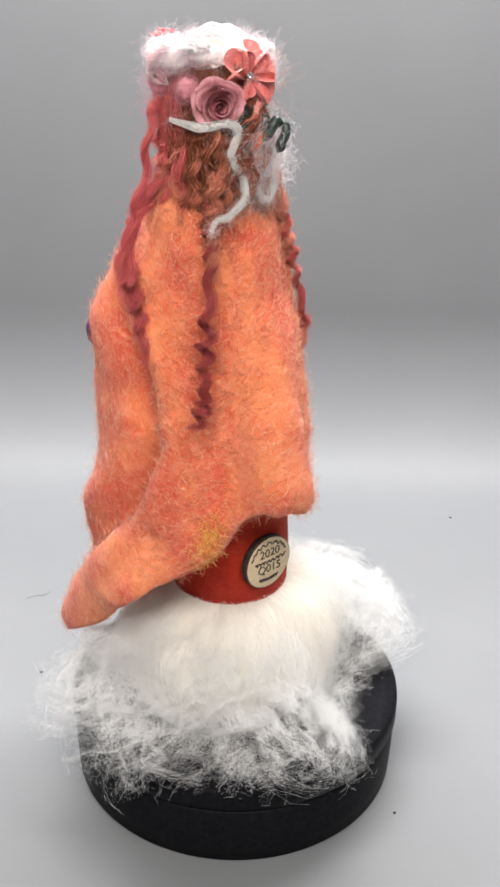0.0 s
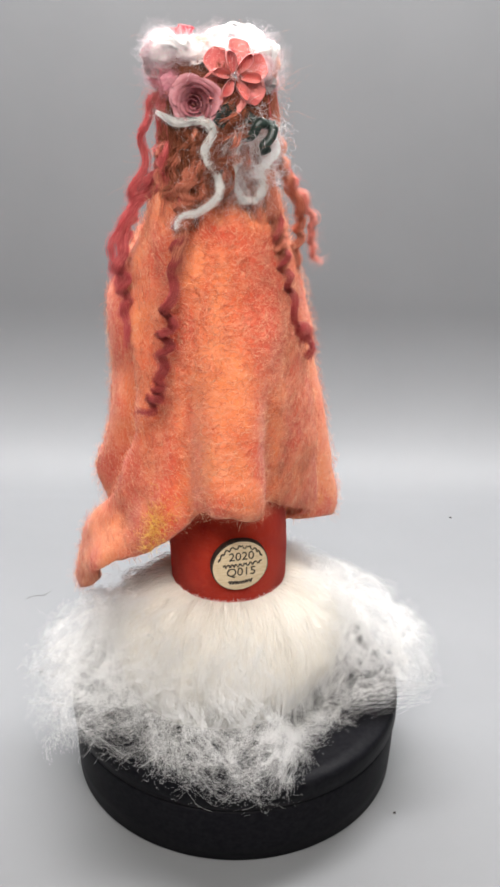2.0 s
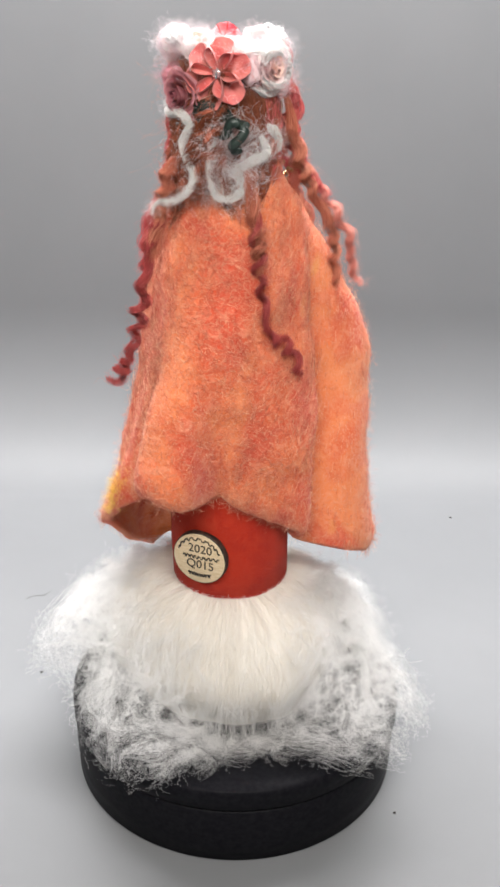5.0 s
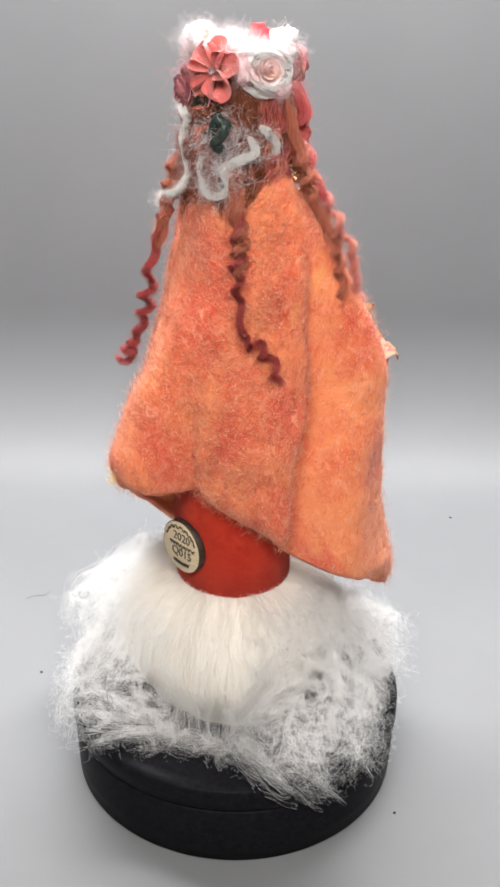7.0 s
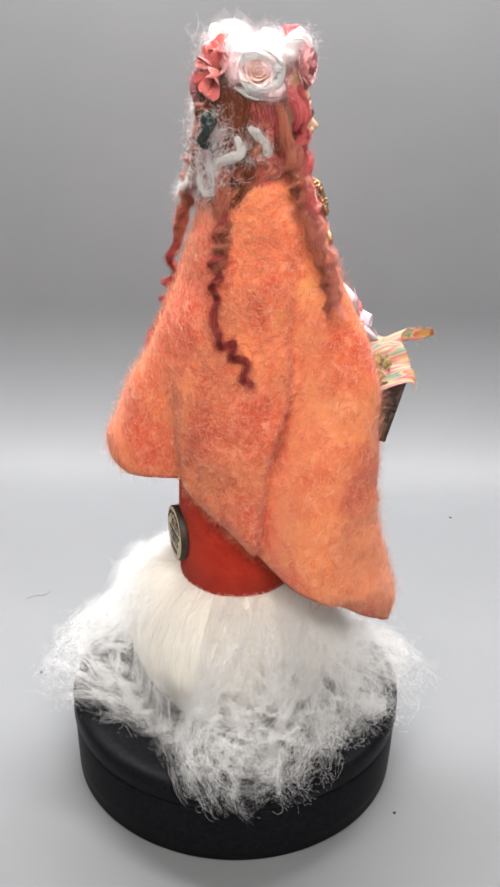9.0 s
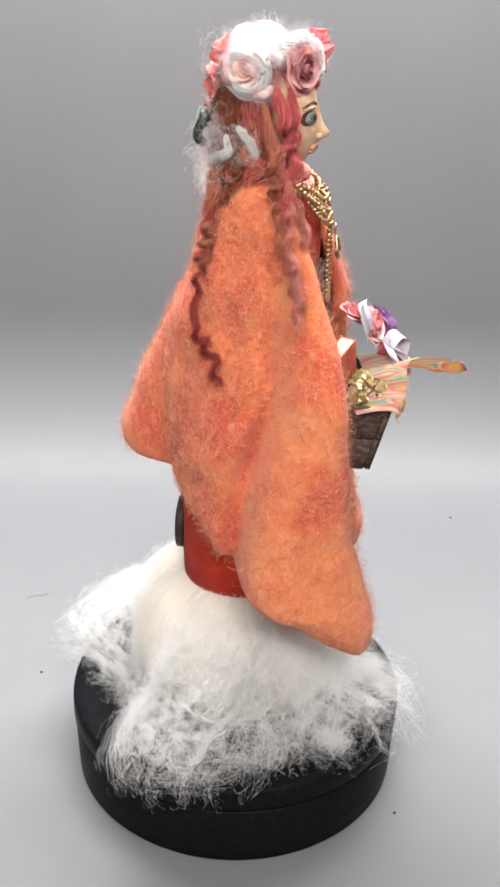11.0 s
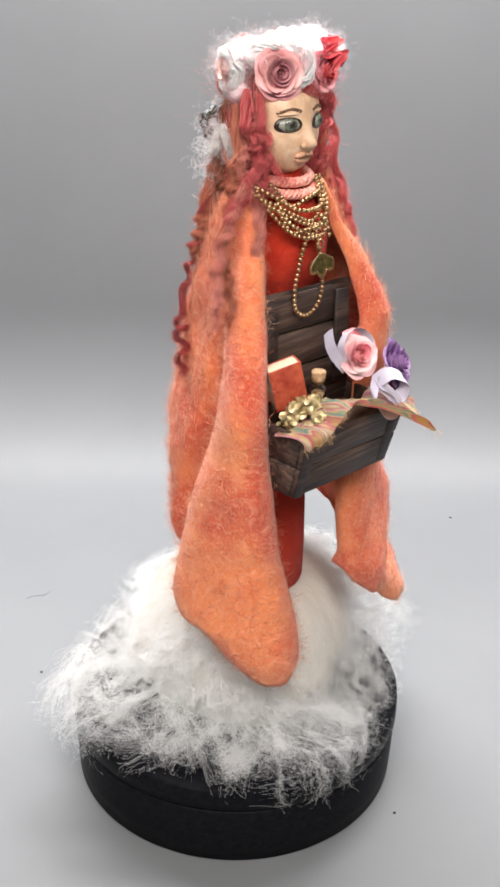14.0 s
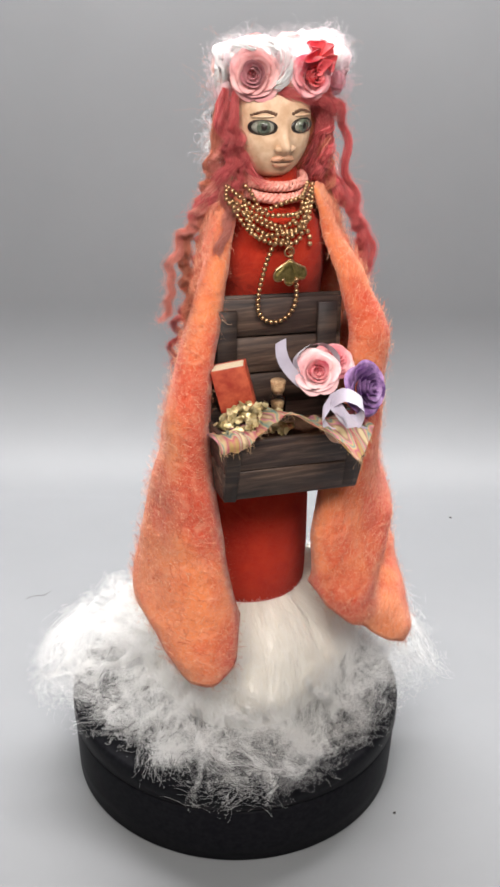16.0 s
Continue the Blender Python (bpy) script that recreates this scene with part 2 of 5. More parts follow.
def cape():
    c = thing("cape", "orange and coral needle-felted wool cape draped on the doll", "cape")
    nu, nv = 220, 90
    verts = [cape_point(i / nu, j / nv) for j in range(nv + 1) for i in range(nu + 1)]
    faces = [(j * (nu + 1) + i, j * (nu + 1) + i + 1, (j + 1) * (nu + 1) + i + 1, (j + 1) * (nu + 1) + i) for j in range(nv) for i in range(nu)]
    cloth = link_mesh("cloth", verts, faces, CAPE, c)
    solid = cloth.modifiers.new("thickness", "SOLIDIFY")
    solid.thickness, solid.offset = 0.0034, -1.0
    # loose fibres standing off the felt
    n, k = 36000, 8
    st = np.array([cape_point(rng.uniform(0, 1), rng.uniform(0.02, 1.0) ** 0.9) for q in range(n)])
    out = st - np.array([[*centre(q[2]), q[2]] for q in st])
    out /= np.linalg.norm(out, axis=1, keepdims=True) + 1e-9
    paths = crimped(st, rng.normal(0, 1, (n, 3)) * np.array([1, 1, 0.9]), k, 0.00075, 0.10, 0.38)
    off = paths - st[:, None]
    rise = np.einsum("nki,ni->nk", off, out)
    lie = np.where(rng.uniform(0, 1, n) < 0.3, 0.45, 0.90)
    paths = paths - (rise * lie[:, None])[..., None] * out[:, None] + 0.00022 * out[:, None]
    tagged(strands("nap", paths, np.linspace(1, 0.5, k)[None, :] * rng.uniform(0.000032, 0.000078, (n, 1)), CAPE_FIBRE, c, "fine curling orange wool fibres", 2), kind="stuff")
    along = [rng.uniform(0, 1) if q % 4 else rng.choice([0.0, 0.97]) + rng.uniform(0, 0.03) for q in range(9000)]
    pick = np.array([cape_point(q, 1 - 0.97 * rng.uniform(0, 1) ** 1.3) for q in along])
    out = pick * np.array([1, 1, 0]) - np.array([0.006, -0.002, 0])
    out = out / (np.linalg.norm(out, axis=1, keepdims=True) + 1e-9) + rng.normal(0, 0.7, pick.shape)
    spot = np.array([cape_point(rng.normal(0.625, 0.010), min(rng.normal(0.93, 0.035), 1.0)) for q in range(420)])
    face = spot * np.array([1, 1, 0]) * 0.008 / 0.05
    hue = fibre("yellow_wool_fibre", (0.86, 0.50, 0.08), (0.95, 0.74, 0.22), 0.55, 0.3)
    tagged(strands("yellow_tuft", crimped(spot + face * 0.08, rng.normal(0, 1, spot.shape) * np.array([1, 1, 1.5]) + face * 20, 8, 0.0006, 0.08, 0.34), np.full((420, 8), 0.00005), hue, c, "patch of yellow wool fibres", 2), kind="stuff")
    tagged(strands("fuzz", crimped(pick, out, 10, 0.00055, 0.08, 0.34, 0.02), np.full((len(pick), 10), 0.000020), CAPE_FIBRE, c, "loose curling orange fuzz", 2), kind="stuff")
    TURNING.append(c)


# ---- the wool mound ----
def mound_radius(a):
    """The foot: wider where the fleece stands high."""
    tall = table(TALL, math.degrees(a) % 360)
    return 0.041 + 0.006 * tall + 0.002 * math.sin(a * 3 + 0.4)


def mound_point(a, v):
    """v 0 at the top under the dress, 1 at the foot."""
    tall = table(TALL, math.degrees(a) % 360)
    r0 = 0.018 + (mound_radius(a) - 0.018) * math.sin(v * math.pi / 2) ** (0.9 - 0.1 * tall)
    crease = 0.0045 * (1 - abs(math.sin(a * 3.5 + 0.6)) ** 0.5) * (1 - 0.4 * v) * math.sin(math.pi * min(v + 0.15, 1))
    crease += 0.0012 * (1 - abs(math.sin(a * 11 + 2 * math.sin(a * 2))) ** 0.7) * (1 - v)
    z = 0.0315 + 0.0535 * math.cos(v * math.pi / 2) ** (0.85 - 0.15 * tall)
    if v > 0.74:  # it tucks in towards its foot
        r0 *= 1 - 0.26 * ((v - 0.74) / 0.26) ** 2
    p = Vector((r0 * math.cos(a), r0 * math.sin(a), z))
    grow = min(1, 2.2 * v)
    r = r0 - crease + grow * (0.0018 * noise.noise(p * 60) + 0.0004 * noise.noise(p * 420))
    return Vector((0.004 + r * math.cos(a), r * math.sin(a), max(z + 0.0006 * grow * noise.noise(p * 130 + Vector((3, 0, 0))), 0.0313)))


def wool_mound():
    w = thing("wool_mound", "mound of cream felted wool with loose white fleece on the turntable", "wool base")
    nu, nv = 260, 70
    verts = [mound_point(2 * math.pi * i / nu, j / nv) for j in range(nv + 1) for i in range(nu)]
    faces = [(j * nu + i, j * nu + (i + 1) % nu, (j + 1) * nu + (i + 1) % nu, (j + 1) * nu + i) for j in range(nv) for i in range(nu)]
    faces.append(tuple(range(nu)))
    link_mesh("dome", verts, faces, WOOL, w)
    TURNING.append(w)
    return w


def polar(c, a, r, z):
    return np.array([c[0] + r * math.cos(radians(a)), c[1] + r * math.sin(radians(a)), z])


# reach of the loose fleece over the platter, by angle (mm)
REACH = ((0, 82), (12, 84), (24, 85), (34, 72), (44, 66), (58, 70), (72, 80), (88, 82), (97, 72), (108, 57), (120, 55), (132, 55), (144, 68), (152, 82), (165, 87), (172, 88),
         (180, 86), (190, 76), (200, 69), (212, 66), (224, 74), (236, 79), (246, 83), (260, 79), (272, 74), (292, 64), (310, 64), (325, 70), (338, 84), (350, 84), (360, 82))

# how high it stands, by angle
TALL = ((0, 1), (60, 0.9), (90, 0.7), (110, 0.3), (135, 0.3), (155, 1), (225, 0.95), (255, 0.7), (280, 0.35), (310, 0.4), (330, 0.9), (360, 1))
CREAM_FIBRE = fibre("cream_wool_fibre", (0.90, 0.86, 0.79), (0.98, 0.96, 0.93), 0.5)
LOOSE_LOCKS = (
    ((-29, -16, 77), (-33, -15, 72), (-41, -9, 68), (-47, -10, 60), (-54, -2, 52), (-60, 5, 42), (-63, 10, 37)),
    ((55, 10, 58), (58, 12, 53), (62, 7, 51), (64, -2, 47), (67, -5, 42)),
    ((6, -30, 66), (14, -40, 56), (20, -44, 50), (26, -42, 44), (24, -48, 40)))


def crimped(start, heading, count, step, keep, turn, droop=0.0):
    """Fibres that wander and curl: starts and headings (n, 3) to paths (n, count, 3)."""
    n = len(start)
    d = heading / (np.linalg.norm(heading, axis=1, keepdims=True) + 1e-9)
    axis = rng.normal(0, 1, (n, 3))
    axis /= np.linalg.norm(axis, axis=1, keepdims=True)
    rate = rng.choice([-1, 1], (n, 1)) * turn * rng.uniform(0.55, 1.35, (n, 1))
    p = np.zeros((n, count, 3))
    p[:, 0] = start
    for i in range(1, count):
        d = d + np.cross(axis, d) * rate + rng.normal(0, keep, (n, 3))
        d[:, 2] -= droop
        d /= np.linalg.norm(d, axis=1, keepdims=True) + 1e-9
        if i % 5 == 0:
            flip = rng.uniform(0, 1, (n, 1)) < 0.3
            rate = np.where(flip, -rate, rate)
        p[:, i] = p[:, i - 1] + d * step
    return p


def settle(p):
    """Keep fibres on or above the platter, hanging a little past its rim."""
    r = np.hypot(p[..., 0], p[..., 1])
    floor = np.where(r < 0.0682, 0.0316, np.maximum(0.0316 - (r - 0.0682) * 1.1, 0.020))
    p[..., 2] = np.maximum(p[..., 2], floor + 0.0001)
    return p


def over(a, rows):
    return np.interp(a, [q[0] for q in rows], [q[1] for q in rows])


def fleece_surface(a, u, h):
    """A point of the loose fleece: a in degrees, u 0 at the top to 1 at its reach, h 0 under to 1 on its upper face."""
    reach, tall = over(a % 360, REACH) / 1000, over(a % 360, TALL)
    rm = 0.041 + 0.006 * tall
    r = 0.019 + (reach - 0.019) * u
    dome = 0.0318 + 0.0520 * np.clip(1 - (r / rm) ** 2.0, 0, 1) ** 0.45
    full = 0.0400 + 0.0450 * np.clip(1 - np.clip(u, 0, 1) ** 2.3, 0, 1) ** 0.75
    flat = np.maximum(dome + 0.0015, 0.0360 - 0.003 * u)
    top = np.maximum(flat + (full - flat) * np.clip(tall * 1.25 - 0.35, 0, 1), dome + 0.001)
    z = dome + (top - dome) * h
    return np.stack([0.003 + r * np.cos(np.radians(a)), r * np.sin(np.radians(a)), z], -1)


def wool_clumps(count, per, a_, u0, length, h, spread, points=18):
    """Locks of fine crimped wool that stream outward over the fleece's surface; one row of arguments a lock."""
    f = np.linspace(0, 1, points)
    drift = rng.normal(0, 11, (count, 1)) * f ** 1.5 + 5 * np.sin(3 * f + rng.uniform(0, 6.3, (count, 1)))
    curl = rng.uniform(0, 6.3, (count, 1))
    mid = fleece_surface(a_[:, None] + drift, u0[:, None] + length[:, None] * f, np.clip(h[:, None] + rng.normal(0, 0.25, (count, 1)) * f, 0.02, 1.12))
    tan = np.gradient(mid, axis=1)
    tan /= np.linalg.norm(tan, axis=2, keepdims=True) + 1e-12
    side = np.cross(tan, np.array([0.05, 0.02, 1.0]))
    side /= np.linalg.norm(side, axis=2, keepdims=True) + 1e-12
    up = np.cross(side, tan)
    fan = (0.55 + 1.0 * f ** 1.4)[None, None, :, None] * spread[:, None, None, None]
    o1, o2 = rng.normal(0, 1, (count, per, 1, 1)), rng.normal(0, 0.6, (count, per, 1, 1))
    wave = 20 * f[None, None, :] * rng.uniform(0.6, 1.4, (count, 1, 1)) + curl[:, :, None] + rng.normal(0, 1.1, (count, per, 1))
    amp = rng.uniform(0.0003, 0.0008, (count, 1, 1)) * rng.uniform(0.6, 1.5, (count, per, 1))
    p = mid[:, None] + (o1 * fan + (amp * np.sin(wave))[..., None]) * side[:, None] + (o2 * fan + (amp * np.cos(wave))[..., None]) * up[:, None]
    p = p + np.cumsum(rng.normal(0, 0.00016, p.shape), axis=2)
    # fibres start and end at different places along the lock
    shift = rng.normal(0, 0.0016, (count, per, 1, 1)) * tan[:, None]
    return (p + shift).reshape(-1, points, 3)


def fleece(w):
    """Loose white wool spreading from the mound over the rim: locks, frizz and a veil of crimped fibres."""
    # the billowing locks, dense on the mound and thin beyond it
    for n, per, lo, hi, wide in ((600, 26, 0.0, 0.46, 0.0017), (520, 22, 0.36, 0.78, 0.0019)):
        a = rng.uniform(0, 360, n * 4)
        a = a[rng.uniform(0, 1, n * 4) < (0.4 if lo == 0 else 0.15) + 0.85 * over(a, TALL)][:n]
        h = 1 - np.abs(rng.normal(0, 0.30, n))
        p = settle(wool_clumps(n, per, a, rng.uniform(lo, hi, n), rng.uniform(0.10, 0.27, n), np.clip(h, 0.05, 1), rng.uniform(0.3, 1.0, n) * wide))
        rr = rng.uniform(0.000022, 0.000044, len(p))[:, None] * np.linspace(1.1, 0.5, 18)[None, :]
        tagged(strands("fleece", p, rr, WOOL_FIBRE, w, "billowing translucent white wool fleece", 2), kind="stuff")
    # frizz that fills the body between the locks and fluffs its outline
    n = 9500
    a = rng.uniform(0, 360, n * 3)
    a = a[rng.uniform(0, 1, n * 3) < 0.15 + 0.85 * over(a, TALL)][:n]
    n = len(a)
    st = fleece_surface(a, rng.uniform(0.25, 0.97, n), np.clip(1.05 - np.abs(rng.normal(0, 0.4, n)), 0.03, 1.1))
    p = settle(crimped(st, st * np.array([14, 14, -3]) + rng.normal(0, 0.8, (n, 3)), 15, 0.0007, 0.09, 0.55, 0.004))
    tagged(strands("fleece_frizz", p, np.full((n, 15), 0.000020), WOOL_FIBRE, w, "fine frizzy white wool", 2), kind="stuff")
    # dense white tufts caught in the fleece
    st = []
    for c, s, m in (((-41, -43, 39), 3.2, 620), ((-24, -46, 37), 3.0, 120), ((10, -52, 36), 2.6, 130), ((62, 14, 44), 3.5, 220), ((-62, 16, 44), 4.0, 260), ((40, 50, 40), 4.0, 200), ((-56, -22, 42), 4.0, 240)):
        st.append(np.array(c) / 1000 + rng.normal(0, 1, (m, 3)) * s / 1000 * np.array([1, 1, 0.6]))
    st = np.vstack(st)
    p = settle(crimped(st, rng.normal(0, 1, st.shape), 9, 0.0008, 0.12, 0.8, 0.006))
    tagged(strands("wool_tuft", p, np.full((len(st), 9), 0.00005), WOOL_FIBRE, w, "dense white wool tufts", 2), kind="stuff")
    # the thin fringe that lies on the platter, in curling wisps with gaps between
    n = 640
    a = rng.uniform(0, 360, n)
    edge = (0.036 + 0.008 * over(a, TALL) - 0.019) / (over(a, REACH) / 1000 - 0.019)
    u0 = edge * 0.92 + (0.84 - edge) * rng.uniform(0, 1, n) ** 1.2
    gap = np.array([noise.noise(Vector((math.cos(radians(q)) * 3, math.sin(radians(q)) * 3, e * 3))) for q, e in zip(a, u0)])
    a, u0 = a[gap > -0.16], u0[gap > -0.16]
    n = len(a)
    p = settle(wool_clumps(n, 16, a, np.clip(u0, 0.3, 0.86), rng.uniform(0.10, 0.28, n), rng.uniform(0.05, 0.8, n), rng.uniform(0.0004, 0.0018, n), 16))
    st = p[:, 0] + rng.normal(0, 0.0009, p[:, 0].shape)
    q = settle(crimped(st, p[:, 7] - p[:, 0] + rng.normal(0, 0.0022, st.shape), 16, 0.00072, 0.10, 0.60, 0.008))
    tagged(strands("fleece_veil", np.vstack([p[::3], q[1::3], q[2::3]]), np.full((len(p[::3]) + len(q[1::3]) + len(q[2::3]), 16), 0.000021), WOOL_FIBRE, w, "thin curling white wisps", 2), kind="stuff")
    # combed fibres over the dome
    paths, rad = [], []
    for c in range(11000):
        a, v0 = rng.uniform(0, 2 * math.pi), rng.uniform(-0.15, 0.85)
        ln, lift, da, ph = rng.uniform(0.16, 0.42), rng.uniform(0.0, 0.0034) if c % 3 == 0 else rng.uniform(0, 0.0009), rng.normal(0, 0.10), rng.uniform(0, 6.3)
        p = []
        for i in range(8):
            f = i / 7
            m = mound_point(a + da * f + 0.022 * math.sin(6 * f + ph), min(max(v0 + ln * f, 0), 1.0))
            p.append(np.array(m) + np.array([math.cos(a), math.sin(a), 0.5]) * (0.0001 + lift * math.sin(math.pi * f * 0.85)))
        paths.append(p)
        rad.append(rng.uniform(0.00003, 0.00009) * np.linspace(1, 0.35, 8))
    paths = np.array(paths) + np.cumsum(rng.normal(0, 0.00008, (11000, 8, 3)), axis=1)
    tagged(strands("nap", paths, np.array(rad), CREAM_FIBRE, w, "combed cream wool fibres", 2), kind="stuff")
    for pts in LOOSE_LOCKS:
        q, r = bundle(mm(*pts), 60, 0.0013, 0.0011, 5, 44, rng.uniform(0, 6), 0.1, ply=0.2)
        q = q + np.cumsum(rng.normal(0, 0.00012, q.shape), axis=1)
        tagged(strands("wool_lock", q, r * 0.22, WOOL_FIBRE, w, "wavy white wool lock", 3), kind="stuff")


def bundle(path, count, width, curl, turns, n=46, phase=0.0, taper=0.5, sides=5, flat=1.0, ply=1.0):
    """A lock of wool: strands twisted about a wavy middle line."""
    mid = smooth_path(path, n)
    u = np.linspace(0, 1, n)
    tan = np.gradient(mid, axis=0)
    tan /= np.linalg.norm(tan, axis=1, keepdims=True) + 1e-12
    ref = np.array([0.3, 0.2, 1.0]) if abs(tan[:, 2]).mean() < 0.7 else np.array([1.0, 0.25, 0.1])
    a = np.cross(tan, ref)
    a /= np.linalg.norm(a, axis=1, keepdims=True) + 1e-12
    b = np.cross(tan, a)
    w = 2 * np.pi * turns * u + phase + 1.3 * np.sin(2 * np.pi * u * turns * 0.31 + 2 * phase) + 0.8 * np.sin(2 * np.pi * u * turns * 0.17 + phase)
    env = np.minimum(1, u * 6) * (0.62 + 0.38 * np.sin(2 * np.pi * u * turns * 0.23 + 3 * phase))
    mid = mid + curl * env[:, None] * (np.cos(w)[:, None] * a + flat * np.sin(w)[:, None] * b)
    prof = width * (1 - taper * u ** 1.5) * np.minimum(1, 0.45 + u * 5) * np.minimum(1, 0.15 + (1 - u) * 7)
    out, rad = [], []
    for i in range(count):
        q = rng.uniform(0, 6.28)
        d = rng.uniform(0.2, 1.0) ** 0.5
        tw = q + ply * 2 * np.pi * turns * 0.6 * u + 0.4 * np.sin(5 * u + q)
        out.append(mid + (prof * d)[:, None] * (np.cos(tw)[:, None] * a + np.sin(tw)[:, None] * b))
        rad.append(prof * rng.uniform(0.14, 0.30))
    return np.array(out), np.array(rad)


# ---- more materials ----
SKIN = mottled("painted_clay", (0.57, 0.35, 0.21), (0.74, 0.51, 0.34), 260.0, 0.5, strength=0.35)
LIP = mottled("lip_paint", (0.58, 0.29, 0.18), (0.66, 0.37, 0.23), 300.0, 0.45)
EYE = mottled("eye_paint", (0.045, 0.055, 0.042), (0.16, 0.18, 0.13), 900.0, 0.08, strength=0.0)
EYE_WHITE = mottled("eye_white_paint", (0.13, 0.13, 0.10), (0.30, 0.29, 0.24), 400.0, 0.1)
INK = mottled("dark_paint", (0.010, 0.008, 0.007), (0.03, 0.02, 0.016), 700.0, 0.35)
BROWN_LINE = mottled("brown_paint", (0.09, 0.04, 0.02), (0.16, 0.08, 0.045), 700.0, 0.6)
AUBURN = fibre("auburn_hair", (0.13, 0.034, 0.017), (0.40, 0.12, 0.06), 0.5, 0.12)
RUST = fibre("rust_hair", (0.50, 0.13, 0.075), (0.76, 0.30, 0.19), 0.5, 0.12)
CRIMSON = fibre("crimson_hair", (0.56, 0.060, 0.070), (0.84, 0.24, 0.23), 0.45, 0.12)
MAROON = fibre("dark_red_hair", (0.36, 0.045, 0.045), (0.62, 0.13, 0.12), 0.45, 0.12)
PINK_HAIR = fibre("coral_hair", (0.66, 0.18, 0.14), (0.86, 0.40, 0.32), 0.5, 0.12)
LOCK_WHITE = fibre("cream_lock_fibre", (0.95, 0.92, 0.88), (0.985, 0.975, 0.96), 0.6, 0.35)
PALE_PINK_FIBRE = fibre("pale_pink_wool", (0.88, 0.62, 0.64), (0.95, 0.84, 0.85), 0.5)
PINK_FIBRE = fibre("pink_wool", (0.70, 0.26, 0.32), (0.88, 0.52, 0.58), 0.5)
CORAL_SATIN = mottled("coral_satin", (0.54, 0.10, 0.095), (0.76, 0.25, 0.22), 160.0, 0.45, Sheen_Weight=0.3)
DUSTY = mottled("dusty_rose_paper", (0.34, 0.10, 0.12), (0.60, 0.28, 0.30), 130.0, 0.55)
PINK_PAPER = mottled("pink_rose_paper", (0.64, 0.25, 0.26), (0.84, 0.50, 0.47), 110.0, 0.5)
PEACH_PAPER = mottled("peach_rose_paper", (0.86, 0.52, 0.42), (0.93, 0.76, 0.66), 110.0, 0.5)
RED_PAPER = mottled("red_rose_paper", (0.62, 0.035, 0.06), (0.82, 0.20, 0.20), 110.0, 0.45)
PURPLE_PAPER = mottled("purple_rose_paper", (0.13, 0.045, 0.19), (0.50, 0.30, 0.56), 260.0, 0.5)
SOFT_PINK = mottled("soft_pink_paper", (0.72, 0.22, 0.26), (0.88, 0.50, 0.50), 140.0, 0.5)
LAVENDER = mottled("lavender_satin", (0.42, 0.38, 0.47), (0.58, 0.54, 0.63), 60.0, 0.28, Sheen_Weight=0.3)
GREEN = mottled("dark_green_leather", (0.008, 0.016, 0.013), (0.022, 0.038, 0.03), 500.0, 0.4)
GOLD = mottled("gold_bead", (0.38, 0.23, 0.115), (0.60, 0.41, 0.225), 700.0, 0.40, metal=1.0, strength=0.05)
BRASS = mottled("aged_brass", (0.26, 0.19, 0.06), (0.62, 0.46, 0.17), 600.0, 0.3, metal=1.0)
FLAKE = mottled("gold_dried_petal", (0.40, 0.30, 0.12), (0.80, 0.68, 0.42), 500.0, 0.35, metal=0.35)
GEM = mottled("crystal", (0.80, 0.80, 0.82), (0.95, 0.95, 0.97), 900.0, 0.05, metal=0.9, strength=0.0)
CORK = mottled("cork", (0.36, 0.20, 0.10), (0.62, 0.42, 0.24), 900.0, 0.9)
PAGES = mottled("book_paper", (0.66, 0.54, 0.36), (0.86, 0.76, 0.58), 900.0, 0.8, (1, 8, 1))
RED_COVER = mottled("red_book_cloth", (0.34, 0.035, 0.018), (0.56, 0.11, 0.05), 260.0, 0.55)
BRAID = mottled("pink_braid_yarn", (0.70, 0.22, 0.17), (0.88, 0.46, 0.38), 900.0, 0.6)
DISC = mottled("pale_birch", (0.62, 0.47, 0.28), (0.74, 0.60, 0.40), 320.0, 0.5, (1, 1, 5))
BURNT = mottled("burnt_edge", (0.012, 0.008, 0.006), (0.05, 0.03, 0.02), 500.0, 0.6)


def glass_material():
    m, n, l, b = material("bottle_glass", 0.03)
    b.inputs["Transmission Weight"].default_value, b.inputs["IOR"].default_value = 1.0, 1.45
    b.inputs["Base Color"].default_value = (0.92, 0.93, 0.9, 1)
    return m


def wood_material(name, k):
    m, n, l, b = material(name, 0.6)
    grain = noise_tex(n, l, 260.0, 6.0, (0.12, 1.0, 1.4), 0.65, 0.8)
    wear = noise_tex(n, l, 70.0, 4.0, (0.6, 1, 1))
    col = ramp(n, l, grain, [(0.30, (0.011 * k, 0.007 * k, 0.006 * k)), (0.50, (0.060 * k, 0.036 * k, 0.026 * k)), (0.72, (0.19 * k, 0.120 * k, 0.084 * k))])
    col = mix(n, l, ramp(n, l, wear, [(0.42, (0, 0, 0)), (0.68, (0.6, 0.6, 0.6))]), col, (0.024, 0.011, 0.012))
    l.new(col, b.inputs["Base Color"])
    bump(n, l, b, grain, 0.5, 0.0005)
    return m


